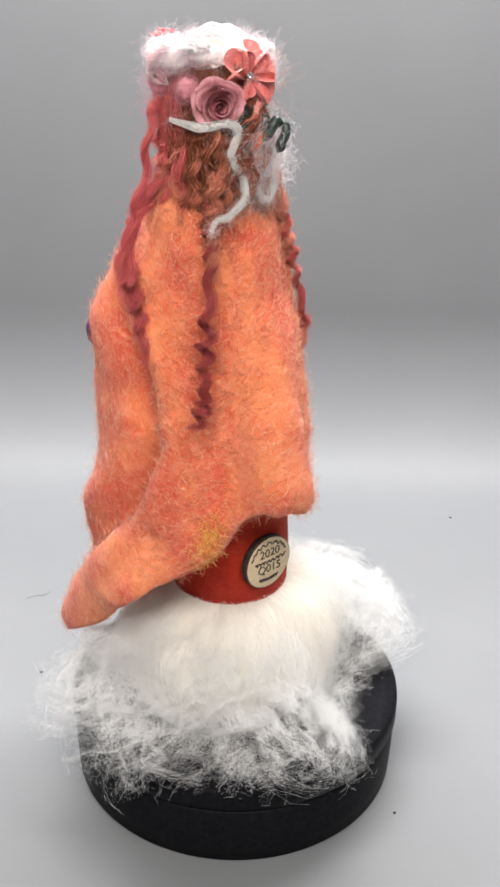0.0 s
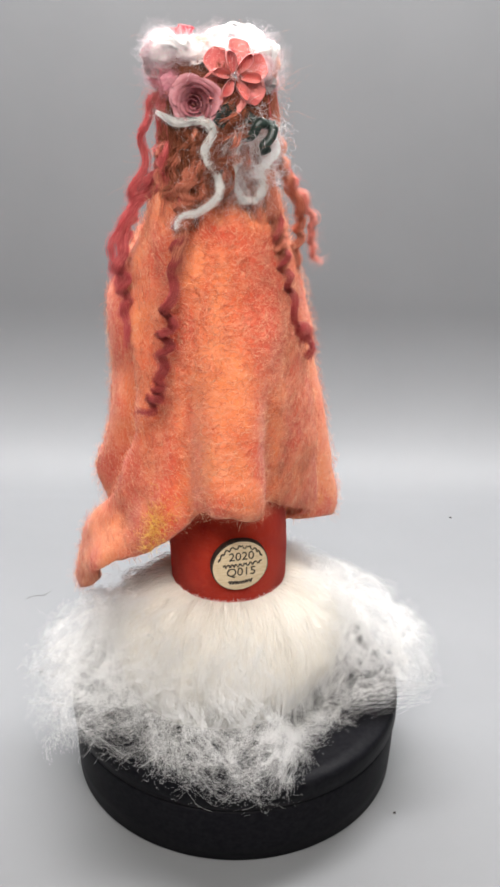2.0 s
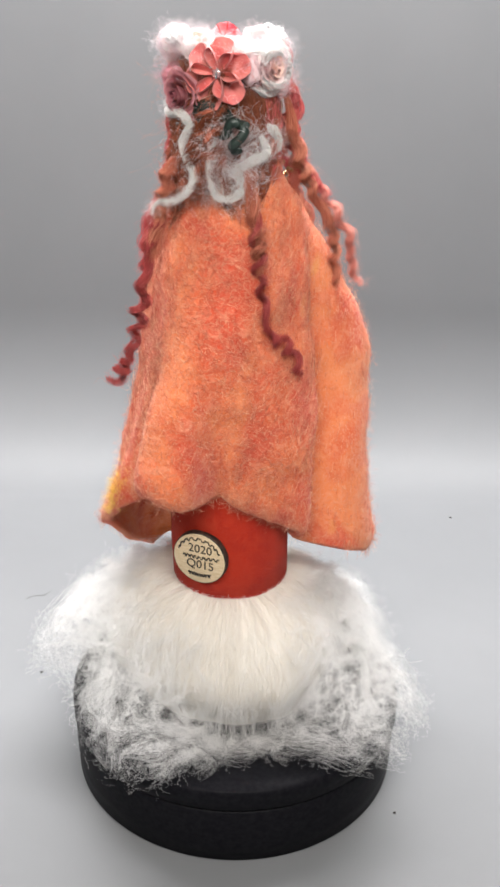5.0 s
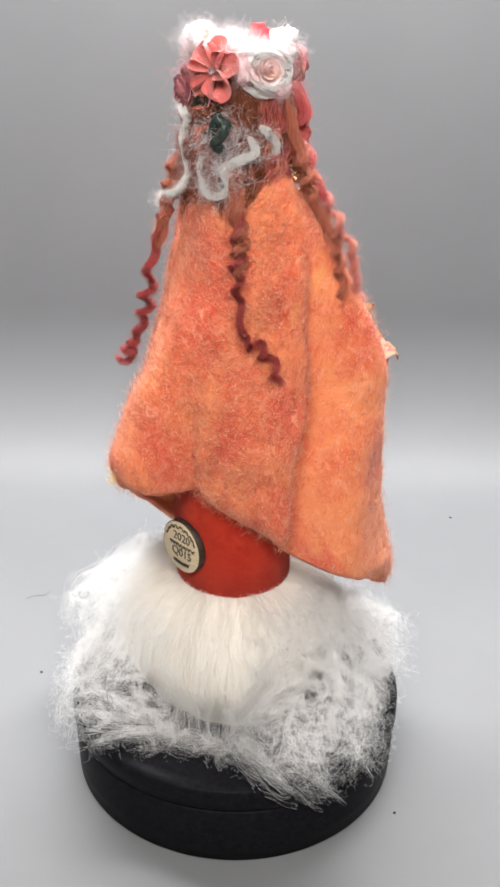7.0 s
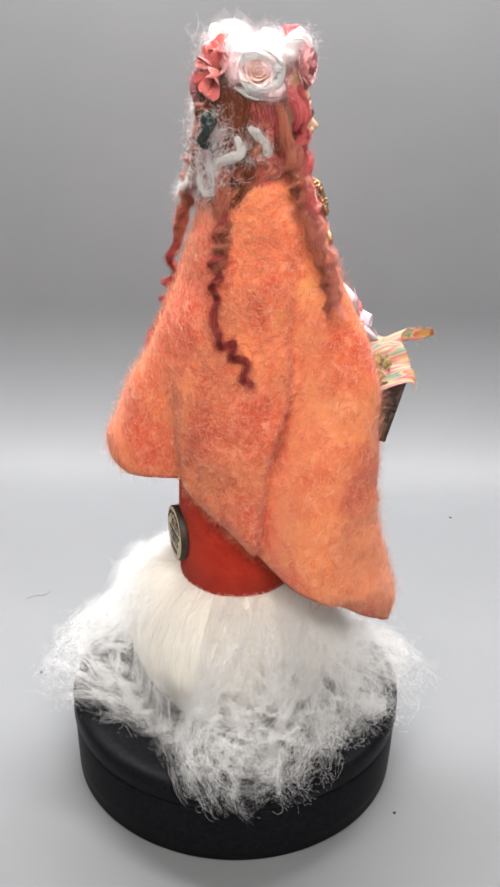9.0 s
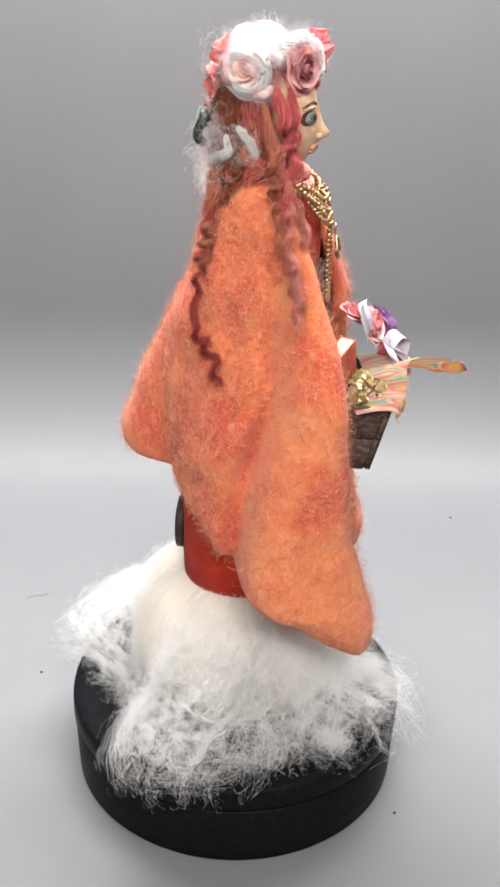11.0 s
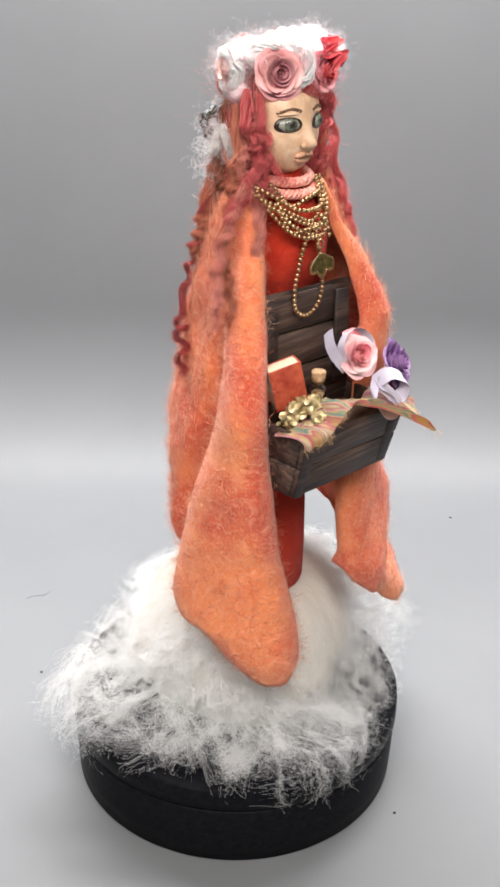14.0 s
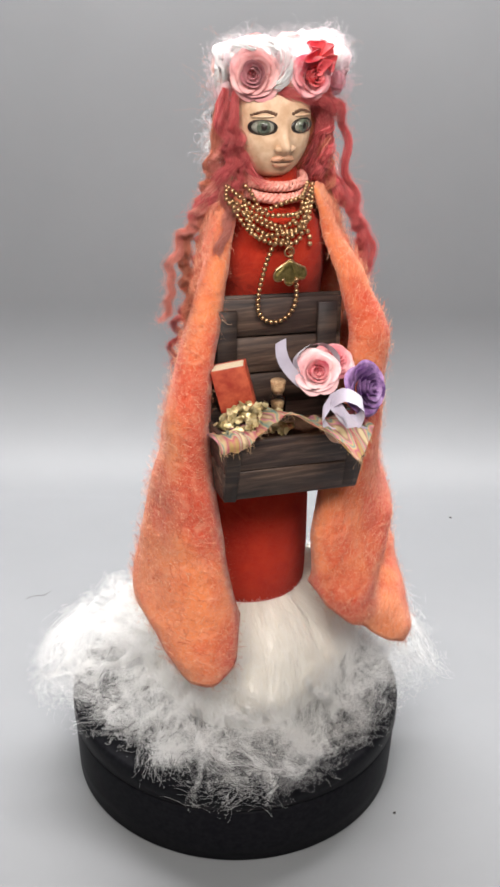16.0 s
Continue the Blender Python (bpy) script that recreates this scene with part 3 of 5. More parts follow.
def cloth_material():
    m, n, l, b = material("striped_cotton", 0.85)
    stripe = noise_tex(n, l, 270.0, 1.0, (1.0, 0.22, 0.0), 0.4, 0.0)
    col = ramp(n, l, stripe, [(0.30, (0.60, 0.42, 0.16)), (0.38, (0.62, 0.16, 0.22)), (0.43, (0.72, 0.55, 0.30)), (0.48, (0.20, 0.36, 0.34)), (0.53, (0.70, 0.52, 0.24)),
                              (0.58, (0.68, 0.26, 0.36)), (0.64, (0.42, 0.26, 0.16)), (0.72, (0.76, 0.62, 0.38))])
    l.new(col, b.inputs["Base Color"])
    bump(n, l, b, noise_tex(n, l, 1600.0, 2.0), 0.5, 0.0003)
    return m


GLASS, WOOD, DARK_WOOD, CLOTH = glass_material(), wood_material("weathered_wood", 1.0), wood_material("black_stained_wood", 0.4), cloth_material()


# ---- the doll: one plain mesh ----
HEAD = Vector((0.0050, -0.0100, 0.2635))
HALF = (0.0128, 0.0140, 0.0172)


def face_point(x, z, out=0.0):
    """A point on the front of the head from its offsets to the head's middle."""
    wide = HALF[0] * (1 - 0.20 * max(0, -z / HALF[2]) ** 1.6)
    k = max(0.0, 1 - abs(x / wide) ** 2.4 - abs(z / HALF[2]) ** 2.4)
    return HEAD + Vector((x, -HALF[1] * k ** (1 / 2.4) - out, z))


def blob(bm, centre_, size, index, m=None, seg=20):
    made = bmesh.ops.create_uvsphere(bm, u_segments=seg, v_segments=seg // 2, radius=1.0)["verts"]
    for v in made:
        v.co = Vector([c * s for c, s in zip(v.co, size)])
        if m:
            v.co = m @ v.co
        v.co += Vector(centre_)
        for f in v.link_faces:
            f.material_index = index


def doll():
    bm = lathe([(0, 0.083), (0.0212, 0.083), (0.0229, 0.0848), (0.0232, 0.10), (0.0222, 0.13), (0.0208, 0.16), (0.0200, 0.19), (0.0196, 0.212), (0.0200, 0.2125), (0.0190, 0.224),
                (0.0165, 0.232), (0.011, 0.238), (0.0075, 0.241), (0.0068, 0.250), (0, 0.251)], 72)
    for v in bm.verts:
        c = centre(v.co.z)
        v.co.x += c[0] - 0.0006
        v.co.y += c[1] - 0.001 + 0.0042 * math.sin(math.pi * min(max((v.co.z - 0.08) / 0.16, 0), 1))
    head = bmesh.ops.create_uvsphere(bm, u_segments=64, v_segments=48, radius=1.0)["verts"]
    for v in head:
        x, y, z = v.co
        k = (abs(x) ** 2.4 + abs(y) ** 2.4 + abs(z) ** 2.4) ** (-1 / 2.4)
        x, y, z = x * k, y * k, z * k
        p = Vector((x * HALF[0] * (1 - 0.20 * max(0, -z) ** 1.6), y * HALF[1], z * HALF[2]))
        if y < 0:
            fx, fz = p.x, p.z
            p.y -= 0.0038 * math.exp(-(fx / 0.0021) ** 2 - ((fz + 0.0052) / 0.0024) ** 2)
            p.y -= 0.0016 * math.exp(-(fx / 0.0013) ** 2 - ((fz + 0.0015) / 0.0045) ** 2)
            p.y += 0.0012 * (math.exp(-((fx - 0.0062) / 0.0036) ** 2 - ((fz - 0.001) / 0.0028) ** 2) + math.exp(-((fx + 0.0062) / 0.0036) ** 2 - ((fz - 0.001) / 0.0028) ** 2))
            p.y -= 0.0009 * math.exp(-(fx / 0.004) ** 2 - ((fz + 0.0145) / 0.002) ** 2)
        v.co = HEAD + p
        for f in v.link_faces:
            f.material_index = 1
    for s in (-1, 1):
        tilt = Matrix.Rotation(radians(26 * s), 4, "Z")
        e = face_point(6.6e-3 * s, 0.0008, -0.0006)
        blob(bm, e + Vector((0, 0.0006, 0)), (0.0049, 0.0012, 0.0027), 3, tilt)
        blob(bm, e + Vector((0.0001 * s, 0.0001, 0.0001)), (0.0038, 0.0012, 0.0021), 6, tilt)
        blob(bm, e + Vector((0, -0.0004, 0.0001)), (0.0025, 0.0012, 0.0022), 2, tilt)
        blob(bm, e + Vector((0.0001 * s, -0.0011, 0.0003)), (0.0012, 0.0007, 0.0013), 3, tilt)
        blob(bm, e + Vector((0, 0.0004, 0.0034)), (0.0040, 0.0009, 0.0005), 1, tilt @ Matrix.Rotation(radians(3 * s), 4, "Y"))
        for q in range(9):  # the arched brow, in short strokes
            u = q / 8
            at = face_point((3.0e-3 + 6.4e-3 * u) * s, 0.0043 + 0.0015 * math.sin(math.pi * min(1, 0.12 + u * 0.85)), -0.0005)
            blob(bm, at, (0.00095, 0.0008, 0.00062 - 0.00020 * u), 5, tilt @ Matrix.Rotation(radians(s * (38 - 50 * u)), 4, "Y"), 8)
        blob(bm, HEAD + Vector((0.0020 * s, -0.0146, -0.0056)), (0.0016, 0.0014, 0.0012), 1)
    for s in (-1, 1):
        blob(bm, face_point(0.0014 * s, -0.0089, -0.0001), (0.0026, 0.0016, 0.0012), 4, Matrix.Rotation(radians(14 * s), 4, "Y"))
    blob(bm, face_point(0.0, -0.0106, -0.0001), (0.0034, 0.0019, 0.0015), 4)
    blob(bm, face_point(0.0, -0.0097, 0.0012), (0.0034, 0.0009, 0.00025), 5)
    me = bpy.data.meshes.new("doll")
    for f in bm.faces:
        f.smooth = True
    bm.to_mesh(me)
    bm.free()
    for k in (RED_FELT, SKIN, EYE, INK, LIP, BROWN_LINE, EYE_WHITE):
        me.materials.append(k)
    TURNING.append(tagged(new("doll", me), "handmade doll with painted clay face and red felt dress", "doll"))


# ---- the wig ----
HC = (0.0082, -0.0065)


def mm(*pts):
    return [(x / 1000, y / 1000, z / 1000) for x, y, z in pts]


def wig():
    w = thing("wig", "long curly red and auburn wool hair on the doll", "hair")
    # the cap: fibres that run from the crown down the head
    k = 12
    u = np.linspace(0, 1, k)
    for name, lo, hi, count, mat in (("back_hair", -10, 195, 2600, AUBURN), ("side_hair", 165, 232, 1200, CRIMSON), ("side_hair", -42, 18, 1200, CRIMSON)):
        paths, rad = [], []
        for q in range(count):
            a = rng.uniform(lo, hi)
            top = rng.uniform(0.270, 0.284)
            end = rng.uniform(0.219, 0.248) if name == "back_hair" else rng.uniform(0.236, 0.250)
            z = top + (end - top) * u
            r = 0.0098 + 0.0048 * np.sin(np.pi * np.clip(u * 0.9 + 0.08, 0, 1)) + rng.uniform(-0.0016, 0.0020)
            ph = rng.uniform(0, 6.28)
            aa = np.radians(a + rng.normal(0, 8) * u + 5 * np.sin(9 * u + ph))
            r = (r + 0.0006 * np.sin(14 * u + ph)) * (1 - 0.30 * u ** 3)
            paths.append(np.stack([HC[0] + r * np.cos(aa) * 1.16, HC[1] + r * np.sin(aa), z], -1))
            rad.append(rng.uniform(0.00005, 0.00013) * (1.05 - 0.5 * u))
        paths = np.array(paths) + np.cumsum(rng.normal(0, 0.00016, (count, k, 3)), axis=1)
        strands(name, paths, np.array(rad), mat, w, "", 3)
    # loose curls over the back and sides of the head
    for q in range(46):
        a = -35 + 250 * (q + rng.uniform(-0.4, 0.4)) / 45
        top, end = rng.uniform(0.262, 0.276), rng.uniform(0.224, 0.250)
        pts = [polar(HC, a + rng.normal(0, 5) + 9 * f * rng.normal(0, 1), 0.0135 + 0.0030 * math.sin(2.6 * f) + 0.0035 * f ** 3 + rng.uniform(0, 0.0012), top + (end - top) * f) for f in np.linspace(0, 1, 6)]
        p, r = bundle(pts, 44, rng.uniform(0.0012, 0.0021), rng.uniform(0.0012, 0.0024), rng.uniform(2.5, 5.5), 30, rng.uniform(0, 6), 0.4, ply=0.4)
        p = p + np.cumsum(rng.normal(0, 0.00012, p.shape), axis=1)
        hue = (AUBURN, AUBURN, AUBURN, RUST)[q % 4] if 25 < a < 165 else (CRIMSON, RUST, PINK_HAIR)[q % 3]
        tagged(strands("curl", p, r * 0.26, hue, w, "", 2), kind="stuff")
    skull = lathe([(0, 0.284), (0.007, 0.2825), (0.0112, 0.278), (0.0138, 0.268), (0.0136, 0.257), (0.0100, 0.248), (0, 0.245)], 40)
    for v in skull.verts:
        v.co.x += HC[0]
        v.co.y += HC[1]
        if v.co.y < -0.013:
            v.co.y = -0.013 + (v.co.y + 0.013) * 0.1
    part("hair_cap", skull, AUBURN, w)
    frizz, fr = [], []
    for q in range(1500):
        p = polar(HC, rng.uniform(-30, 210), rng.uniform(0.0135, 0.021), rng.uniform(0.226, 0.282))
        st = rng.normal(0, 1, 3)
        pts = [p]
        for i in range(7):
            st = 0.8 * st + 0.6 * rng.normal(0, 1, 3)
            pts.append(pts[-1] + st * 0.0009)
        frizz.append(pts)
        fr.append(np.full(8, 0.000020))
    strands("flyaway_hair", np.array(frizz), np.array(fr), RUST, w)
    locks = (
        # down the back
        (MAROON, mm((22, 8, 243), (24, 12, 231), (27, 15, 217), (29, 17, 204), (31, 18, 191), (33, 20, 182), (35, 22, 175), (40, 22, 169)), 16, 1.5, 1.9, 10, 0.1),
        (RUST, mm((20, 9, 250), (22, 11, 242), (24, 13, 228), (26, 15, 216)), 14, 2.4, 0.9, 5, 0.2),
        (MAROON, mm((-7, 7, 243), (-11, 9, 228), (-13, 12, 215), (-16, 13, 203), (-18, 13, 193), (-22, 8, 189), (-25, 4, 180), (-26, 3, 176)), 14, 1.1, 1.8, 8, 0.25),
        (RUST, mm((-6, 6, 250), (-8, 8, 240), (-11, 9, 226), (-13, 11, 214)), 14, 2.5, 0.9, 5, 0.2),
        # by the right shoulder
        (RUST, mm((-13, -9, 270), (-15, -12, 258), (-18, -14, 246), (-22, -16, 236), (-27, -18, 227), (-28, -22, 217), (-28, -24, 207), (-29, -24, 198)), 18, 1.9, 1.0, 9, 0.4),
        (PINK_HAIR, mm((-14, -16, 250), (-20, -19, 242), (-27, -20, 232), (-33, -22, 223), (-34, -24, 212), (-37, -24, 203)), 14, 1.5, 1.2, 7, 0.4),
        (CRIMSON, mm((-12, -13, 275), (-14, -16, 266), (-12, -18, 257), (-14, -19, 249), (-19, -18, 242), (-26, -19, 236)), 20, 2.2, 0.9, 5, 0.3),
        (CRIMSON, mm((-10, -17, 275), (-11, -19, 266), (-9, -19, 258), (-8, -18, 251), (-10, -19, 246), (-14, -20, 241)), 16, 1.6, 0.9, 5, 0.3),
        (PINK_HAIR, mm((-12, -12, 262), (-15, -15, 252), (-14, -18, 245), (-13, -21, 237), (-16, -24, 229), (-18, -26, 219)), 16, 2.0, 1.0, 5, 0.3),
        # by the left shoulder
        (CRIMSON, mm((10, -20, 274), (17, -18, 272), (24, -14, 270), (29, -12, 266), (31, -12, 257), (31, -13, 247), (35, -14, 239), (35, -15, 232), (39, -14, 226), (43, -13, 218), (44, -12, 208)), 16, 1.3, 0.8, 6, 0.2),
        (CRIMSON, mm((20, -15, 266), (24, -14, 256), (21, -15, 248), (26, -14, 241), (34, -14, 233), (39, -13, 223), (41, -10, 213), (40, -8, 203), (40, -5, 193), (40, -3, 184)), 20, 2.0, 1.3, 9, 0.3),
        (CRIMSON, mm((25, -6, 247), (30, -12, 242), (33, -16, 234), (36, -16, 226), (39, -14, 217), (41, -12, 208), (42, -8, 203)), 14, 1.5, 1.0, 6, 0.4),
        (MAROON, mm((20, -16, 272), (22, -14, 264), (22, -13, 254), (20, -14, 247), (22, -14, 240)), 18, 2.2, 0.8, 4, 0.3),
        (CRIMSON, mm((2, -23, 275), (10, -23, 273.5), (18, -20, 271), (24, -16, 268), (29, -12, 266)), 14, 1.9, 0.4, 3, 0.2))
    for mat, path, count, width, curl, turns, taper in locks:
        p, r = bundle(path, count * 7, width / 1000, 1.3 * curl / 1000, turns, 18 + 4 * turns, rng.uniform(0, 6), taper, ply=0.35)
        p = p + np.cumsum(rng.normal(0, 0.00009, p.shape), axis=1)
        tagged(strands("lock", p, r * 0.19, mat, w, "", 3), kind="stuff")
        pick = rng.integers(0, len(p) * p.shape[1], 620)
        st = p.reshape(-1, 3)[pick]
        tagged(strands("frizz", crimped(st, rng.normal(0, 1, st.shape), 9, 0.0006, 0.15, 0.45), np.full((620, 9), 0.000018), mat, w, "", 2), kind="stuff")
    TURNING.append(w)


# ---- flowers ----
def frame_at(c, n, spin=0.0):
    return Matrix.Translation(c) @ Vector(n).to_track_quat("Z", "Y").to_matrix().to_4x4() @ Matrix.Rotation(spin, 4, "Z")


def petal_bm(ring, high, a0, span, flare, m, seed):
    """One cupped petal of a rolled rose, its lip turned outward."""
    bm = bmesh.new()
    nu, nv = 8, 6
    rows = []
    for j in range(nv + 1):
        t = j / nv
        row = []
        for i in range(nu + 1):
            u = 2 * i / nu - 1
            edge = 1 - 0.30 * abs(u) ** 3
            a = a0 + u * span / 2
            tt = t * edge
            r = ring * (0.45 + 0.55 * min(1, tt * 1.6) ** 0.8) + flare * max(0, tt - 0.55) ** 1.5 * 2.2
            z = high * tt - flare * 1.1 * max(0, tt - 0.72) ** 1.5 * 2.4
            r += 0.0005 * math.sin(3 * u + seed * 2.3) * t
            z += 0.0005 * math.sin(4 * u + seed * 1.7) * t
            row.append(bm.verts.new(m @ Vector((r * math.cos(a), r * math.sin(a), z))))
        rows.append(row)
    for p, q in zip(rows, rows[1:]):
        for i in range(nu):
            bm.faces.new((p[i], p[i + 1], q[i + 1], q[i]))
    return bm


def rose(parent, c, n, size, outer, inner, label, spin=0.0, name="rose"):
    """A rolled paper rose in rings of petals; a part with a petal each below it."""
    m = frame_at(Vector(c), n, spin)
    bud = lathe([(0, 0.0), (size * 0.30, 0.0), (size * 0.34, size * 0.30), (size * 0.20, size * 0.36), (0, size * 0.34)], 16)
    bmesh.ops.transform(bud, matrix=m, verts=bud.verts)
    body = part(name, bud, inner, parent, label)
    coil = bmesh.new()
    rows = []
    for q in range(41):  # the rolled heart
        a, f = 4.4 * math.pi * q / 40 + spin, q / 40
        rows.append([coil.verts.new(m @ Vector(((0.05 + 0.33 * f) * size * math.cos(a) * k, (0.05 + 0.33 * f) * size * math.sin(a) * k, h * size))) for h, k in ((0.30, 0.9), (0.60, 1.0), (0.84 - 0.10 * f, 1.05), (0.86 - 0.10 * f, 1.16))])
    for p, q in zip(rows, rows[1:]):
        for i in range(3):
            coil.faces.new((p[i], p[i + 1], q[i + 1], q[i]))
    part("heart", coil, inner, body)
    k = 0
    for ring, high, count, mat in ((0.42, 0.80, 3, inner), (0.60, 0.68, 4, outer), (0.80, 0.52, 5, outer), (0.95, 0.34, 5, outer)):
        for i in range(count):
            a0 = 2 * math.pi * (i + 0.37 * k + 0.16 * math.sin(5.1 * i + 2.3 * k)) / count
            bm = petal_bm(ring * size, high * size, a0, 2 * math.pi / count * 1.35, size * (0.10 + 0.28 * ring), m, i + k)
            part("petal", bm, mat, body)
        k += 1
    return body


def satin_petal(m, length, width):
    """A folded satin petal: a cupped loop with high rolled rims and a deep fold."""
    bm = bmesh.new()
    rows = []
    for j in range(11):
        t = j / 10
        w = width * math.sin(math.pi * (0.07 + 0.70 * t)) ** 0.85
        row = []
        for i in range(11):
            u = 2 * i / 10 - 1
            z = 0.0004 + 0.0058 * abs(u) ** 1.3 * math.sin(math.pi * (0.12 + 0.80 * t)) ** 0.8 + 0.0016 * t
            roll = 1 - 0.42 * max(0, abs(u) - 0.55) / 0.45
            row.append(bm.verts.new(m @ Vector((0.0008 + length * t * (1 - 0.30 * abs(u) ** 2.5), u * w * roll, z))))
        rows.append(row)
    for p, q in zip(rows, rows[1:]):
        for i in range(10):
            bm.faces.new((p[i], p[i + 1], q[i + 1], q[i]))
    return bm


def puff(parent, c, size, count, mat, core, name="wool_puff", seed=0):
    """A tuft of curly wool: fibres coiled round a soft core."""
    bm = bmesh.new()
    bmesh.ops.create_icosphere(bm, subdivisions=3, radius=1.0)
    for v in bm.verts:
        d = 0.86 + 0.22 * noise.noise(v.co * 1.8 + Vector((seed, 0, 0)))
        v.co = Vector([a * s * d for a, s in zip(v.co, size)]) + Vector(c)
    tuft = part(name, bm, core, parent)
    k = 14
    u = np.linspace(0, 1, k)
    paths, rad = [], []
    for q in range(count):
        x = rng.normal(0, 1, 3)
        y = np.cross(x, rng.normal(0, 1, 3))
        x, y = x / np.linalg.norm(x), y / np.linalg.norm(y)
        arc = rng.uniform(1.0, 2.8) * u + rng.uniform(0, 6)
        d = rng.uniform(0.92, 1.14) + 0.07 * np.sin(8 * u + q) + (0.35 * u ** 3 if q % 9 == 0 else 0)
        p = (np.cos(arc)[:, None] * x + np.sin(arc)[:, None] * y) * d[:, None] * np.array(size) + np.array(c)
        paths.append(p + np.cumsum(rng.normal(0, 0.00012, (k, 3)), axis=0))
        rad.append(np.full(k, rng.uniform(0.00003, 0.00009)) * (1.05 - 0.6 * u))
    strands("curl", np.array(paths), np.array(rad), mat, tuft)
    st = rng.normal(0, 1, (count * 3, 3))
    st = st / np.linalg.norm(st, axis=1, keepdims=True)
    p = crimped(st * np.array(size) * rng.uniform(0.85, 1.05, (count * 3, 1)) + np.array(c), 0.6 * st + rng.normal(0, 1.0, st.shape), 12, 0.0006, 0.07, 0.34)
    tagged(strands("fluff", p, np.full((count * 3, 12), 0.000015), mat, tuft, "", 2), kind="stuff")


WREATH_WOOL = fibre("blush_white_wool", (0.88, 0.72, 0.75), (0.96, 0.90, 0.91), 0.5)


def wreath():
    w = thing("flower_wreath", "wreath of satin and paper flowers with white wool", "flower wreath")
    for c, size, count, mat, seed in (
            ((26, -5, 285), (5, 6, 5.5), 230, WREATH_WOOL, 1), ((17, 0, 285), (7, 6, 4), 210, WREATH_WOOL, 2), ((1, -1, 284.5), (7, 5, 4), 190, WREATH_WOOL, 3),
            ((-9, -5, 281), (4, 6, 4.5), 150, PALE_PINK_FIBRE, 4), ((-7, -13, 284.5), (4.5, 5, 4), 170, WREATH_WOOL, 5), ((4, -22, 283), (3.5, 3.5, 5.5), 170, PALE_PINK_FIBRE, 6),
            ((8, -10, 282), (9, 9, 4), 240, WREATH_WOOL, 7), ((22, -17, 284), (4.5, 4.5, 4), 140, WREATH_WOOL, 8), ((-11, -8, 274), (2.8, 4.5, 3.6), 110, PALE_PINK_FIBRE, 9),
            ((24, 0, 275), (3.8, 4.2, 4.2), 120, PINK_FIBRE, 10), ((26, -12, 276), (2.6, 4.4, 4.2), 110, PINK_FIBRE, 11), ((-5, 3, 279), (4, 3.2, 5), 130, PALE_PINK_FIBRE, 12)):
        core = WOOL_LOCK if mat is WREATH_WOOL else (PINK_PUFF if mat is PALE_PINK_FIBRE else ROSE_PUFF)
        puff(w, [v / 1000 for v in c], [v / 1000 for v in size], count, mat, core, "wool_puff", seed)
    # the coral satin flower with its crystal
    f = new("satin_flower")
    f.parent = w
    tagged(f, "coral satin ribbon flower with crystal centre")
    m = frame_at(Vector((0.0050, 0.0052, 0.2775)), (-0.05, 0.95, 0.22), 0.35)
    for i in range(6):
        part("petal", satin_petal(m @ Matrix.Rotation(2 * math.pi * i / 6, 4, "Z"), 0.0108, 0.0078), CORAL_SATIN, f)
    for i in range(7):
        a = 2 * math.pi * i / 6
        off = Vector((0.0010 * math.cos(a), 0.0010 * math.sin(a), 0.0030)) if i < 6 else Vector((0, 0, 0.0036))
        bm = bmesh.new()
        bmesh.ops.create_icosphere(bm, subdivisions=1, radius=0.00075 if i < 6 else 0.0010)
        bmesh.ops.transform(bm, matrix=m @ Matrix.Translation(off), verts=bm.verts)
        part("crystal", bm, GEM, f, "", False)
    rose(w, (0.0168, 0.0062, 0.2705), (0.42, 0.85, -0.05), 0.0076, DUSTY, DUSTY, "dusty mauve paper rose", 0.4)
    rose(w, (-0.0085, -0.0035, 0.2795), (-0.95, 0.28, 0.10), 0.0060, PEACH_WHITE, PEACH_PAPER, "pale pink and peach paper rose", 1.0)
    rose(w, (-0.0040, -0.0190, 0.2798), (-0.52, -0.83, 0.12), 0.0072, PINK_PAPER, DUSTY, "dusky pink paper rose", 0.2)
    rose(w, (0.0130, -0.0215, 0.2792), (0.22, -0.96, 0.10), 0.0064, RED_PINK, RED_PAPER, "deep pink paper rose", 0.8)
    rose(w, (0.0145, 0.0010, 0.2850), (0.25, 0.65, 0.70), 0.0048, PEACH_WHITE, PEACH_PAPER, "small cream paper rose", 0.3)
    rf = new("ribbon_flower")
    rf.parent = w
    tagged(rf, "bright red satin ribbon flower")
    m = frame_at(Vector((0.0150, -0.0215, 0.2840)), (0.25, -0.85, 0.45), 0.1)
    for i in range(6):
        part("petal", satin_petal(m @ Matrix.Rotation(2 * math.pi * i / 6, 4, "Z"), 0.0054, 0.0027), RED_PAPER, rf)
    st = rng.normal(0, 1, (2600, 3)) * np.array([0.0062, 0.0014, 0.0075]) + np.array([0.0035, 0.0093, 0.2505])
    tagged(strands("back_tuft", crimped(st, rng.normal(0, 1, st.shape) * np.array([1, 0.25, 1]), 12, 0.0006, 0.05, 0.42), np.full((2600, 12), 0.000026), WOOL_FIBRE, w, "fluffy white wool tuft", 2), kind="stuff")
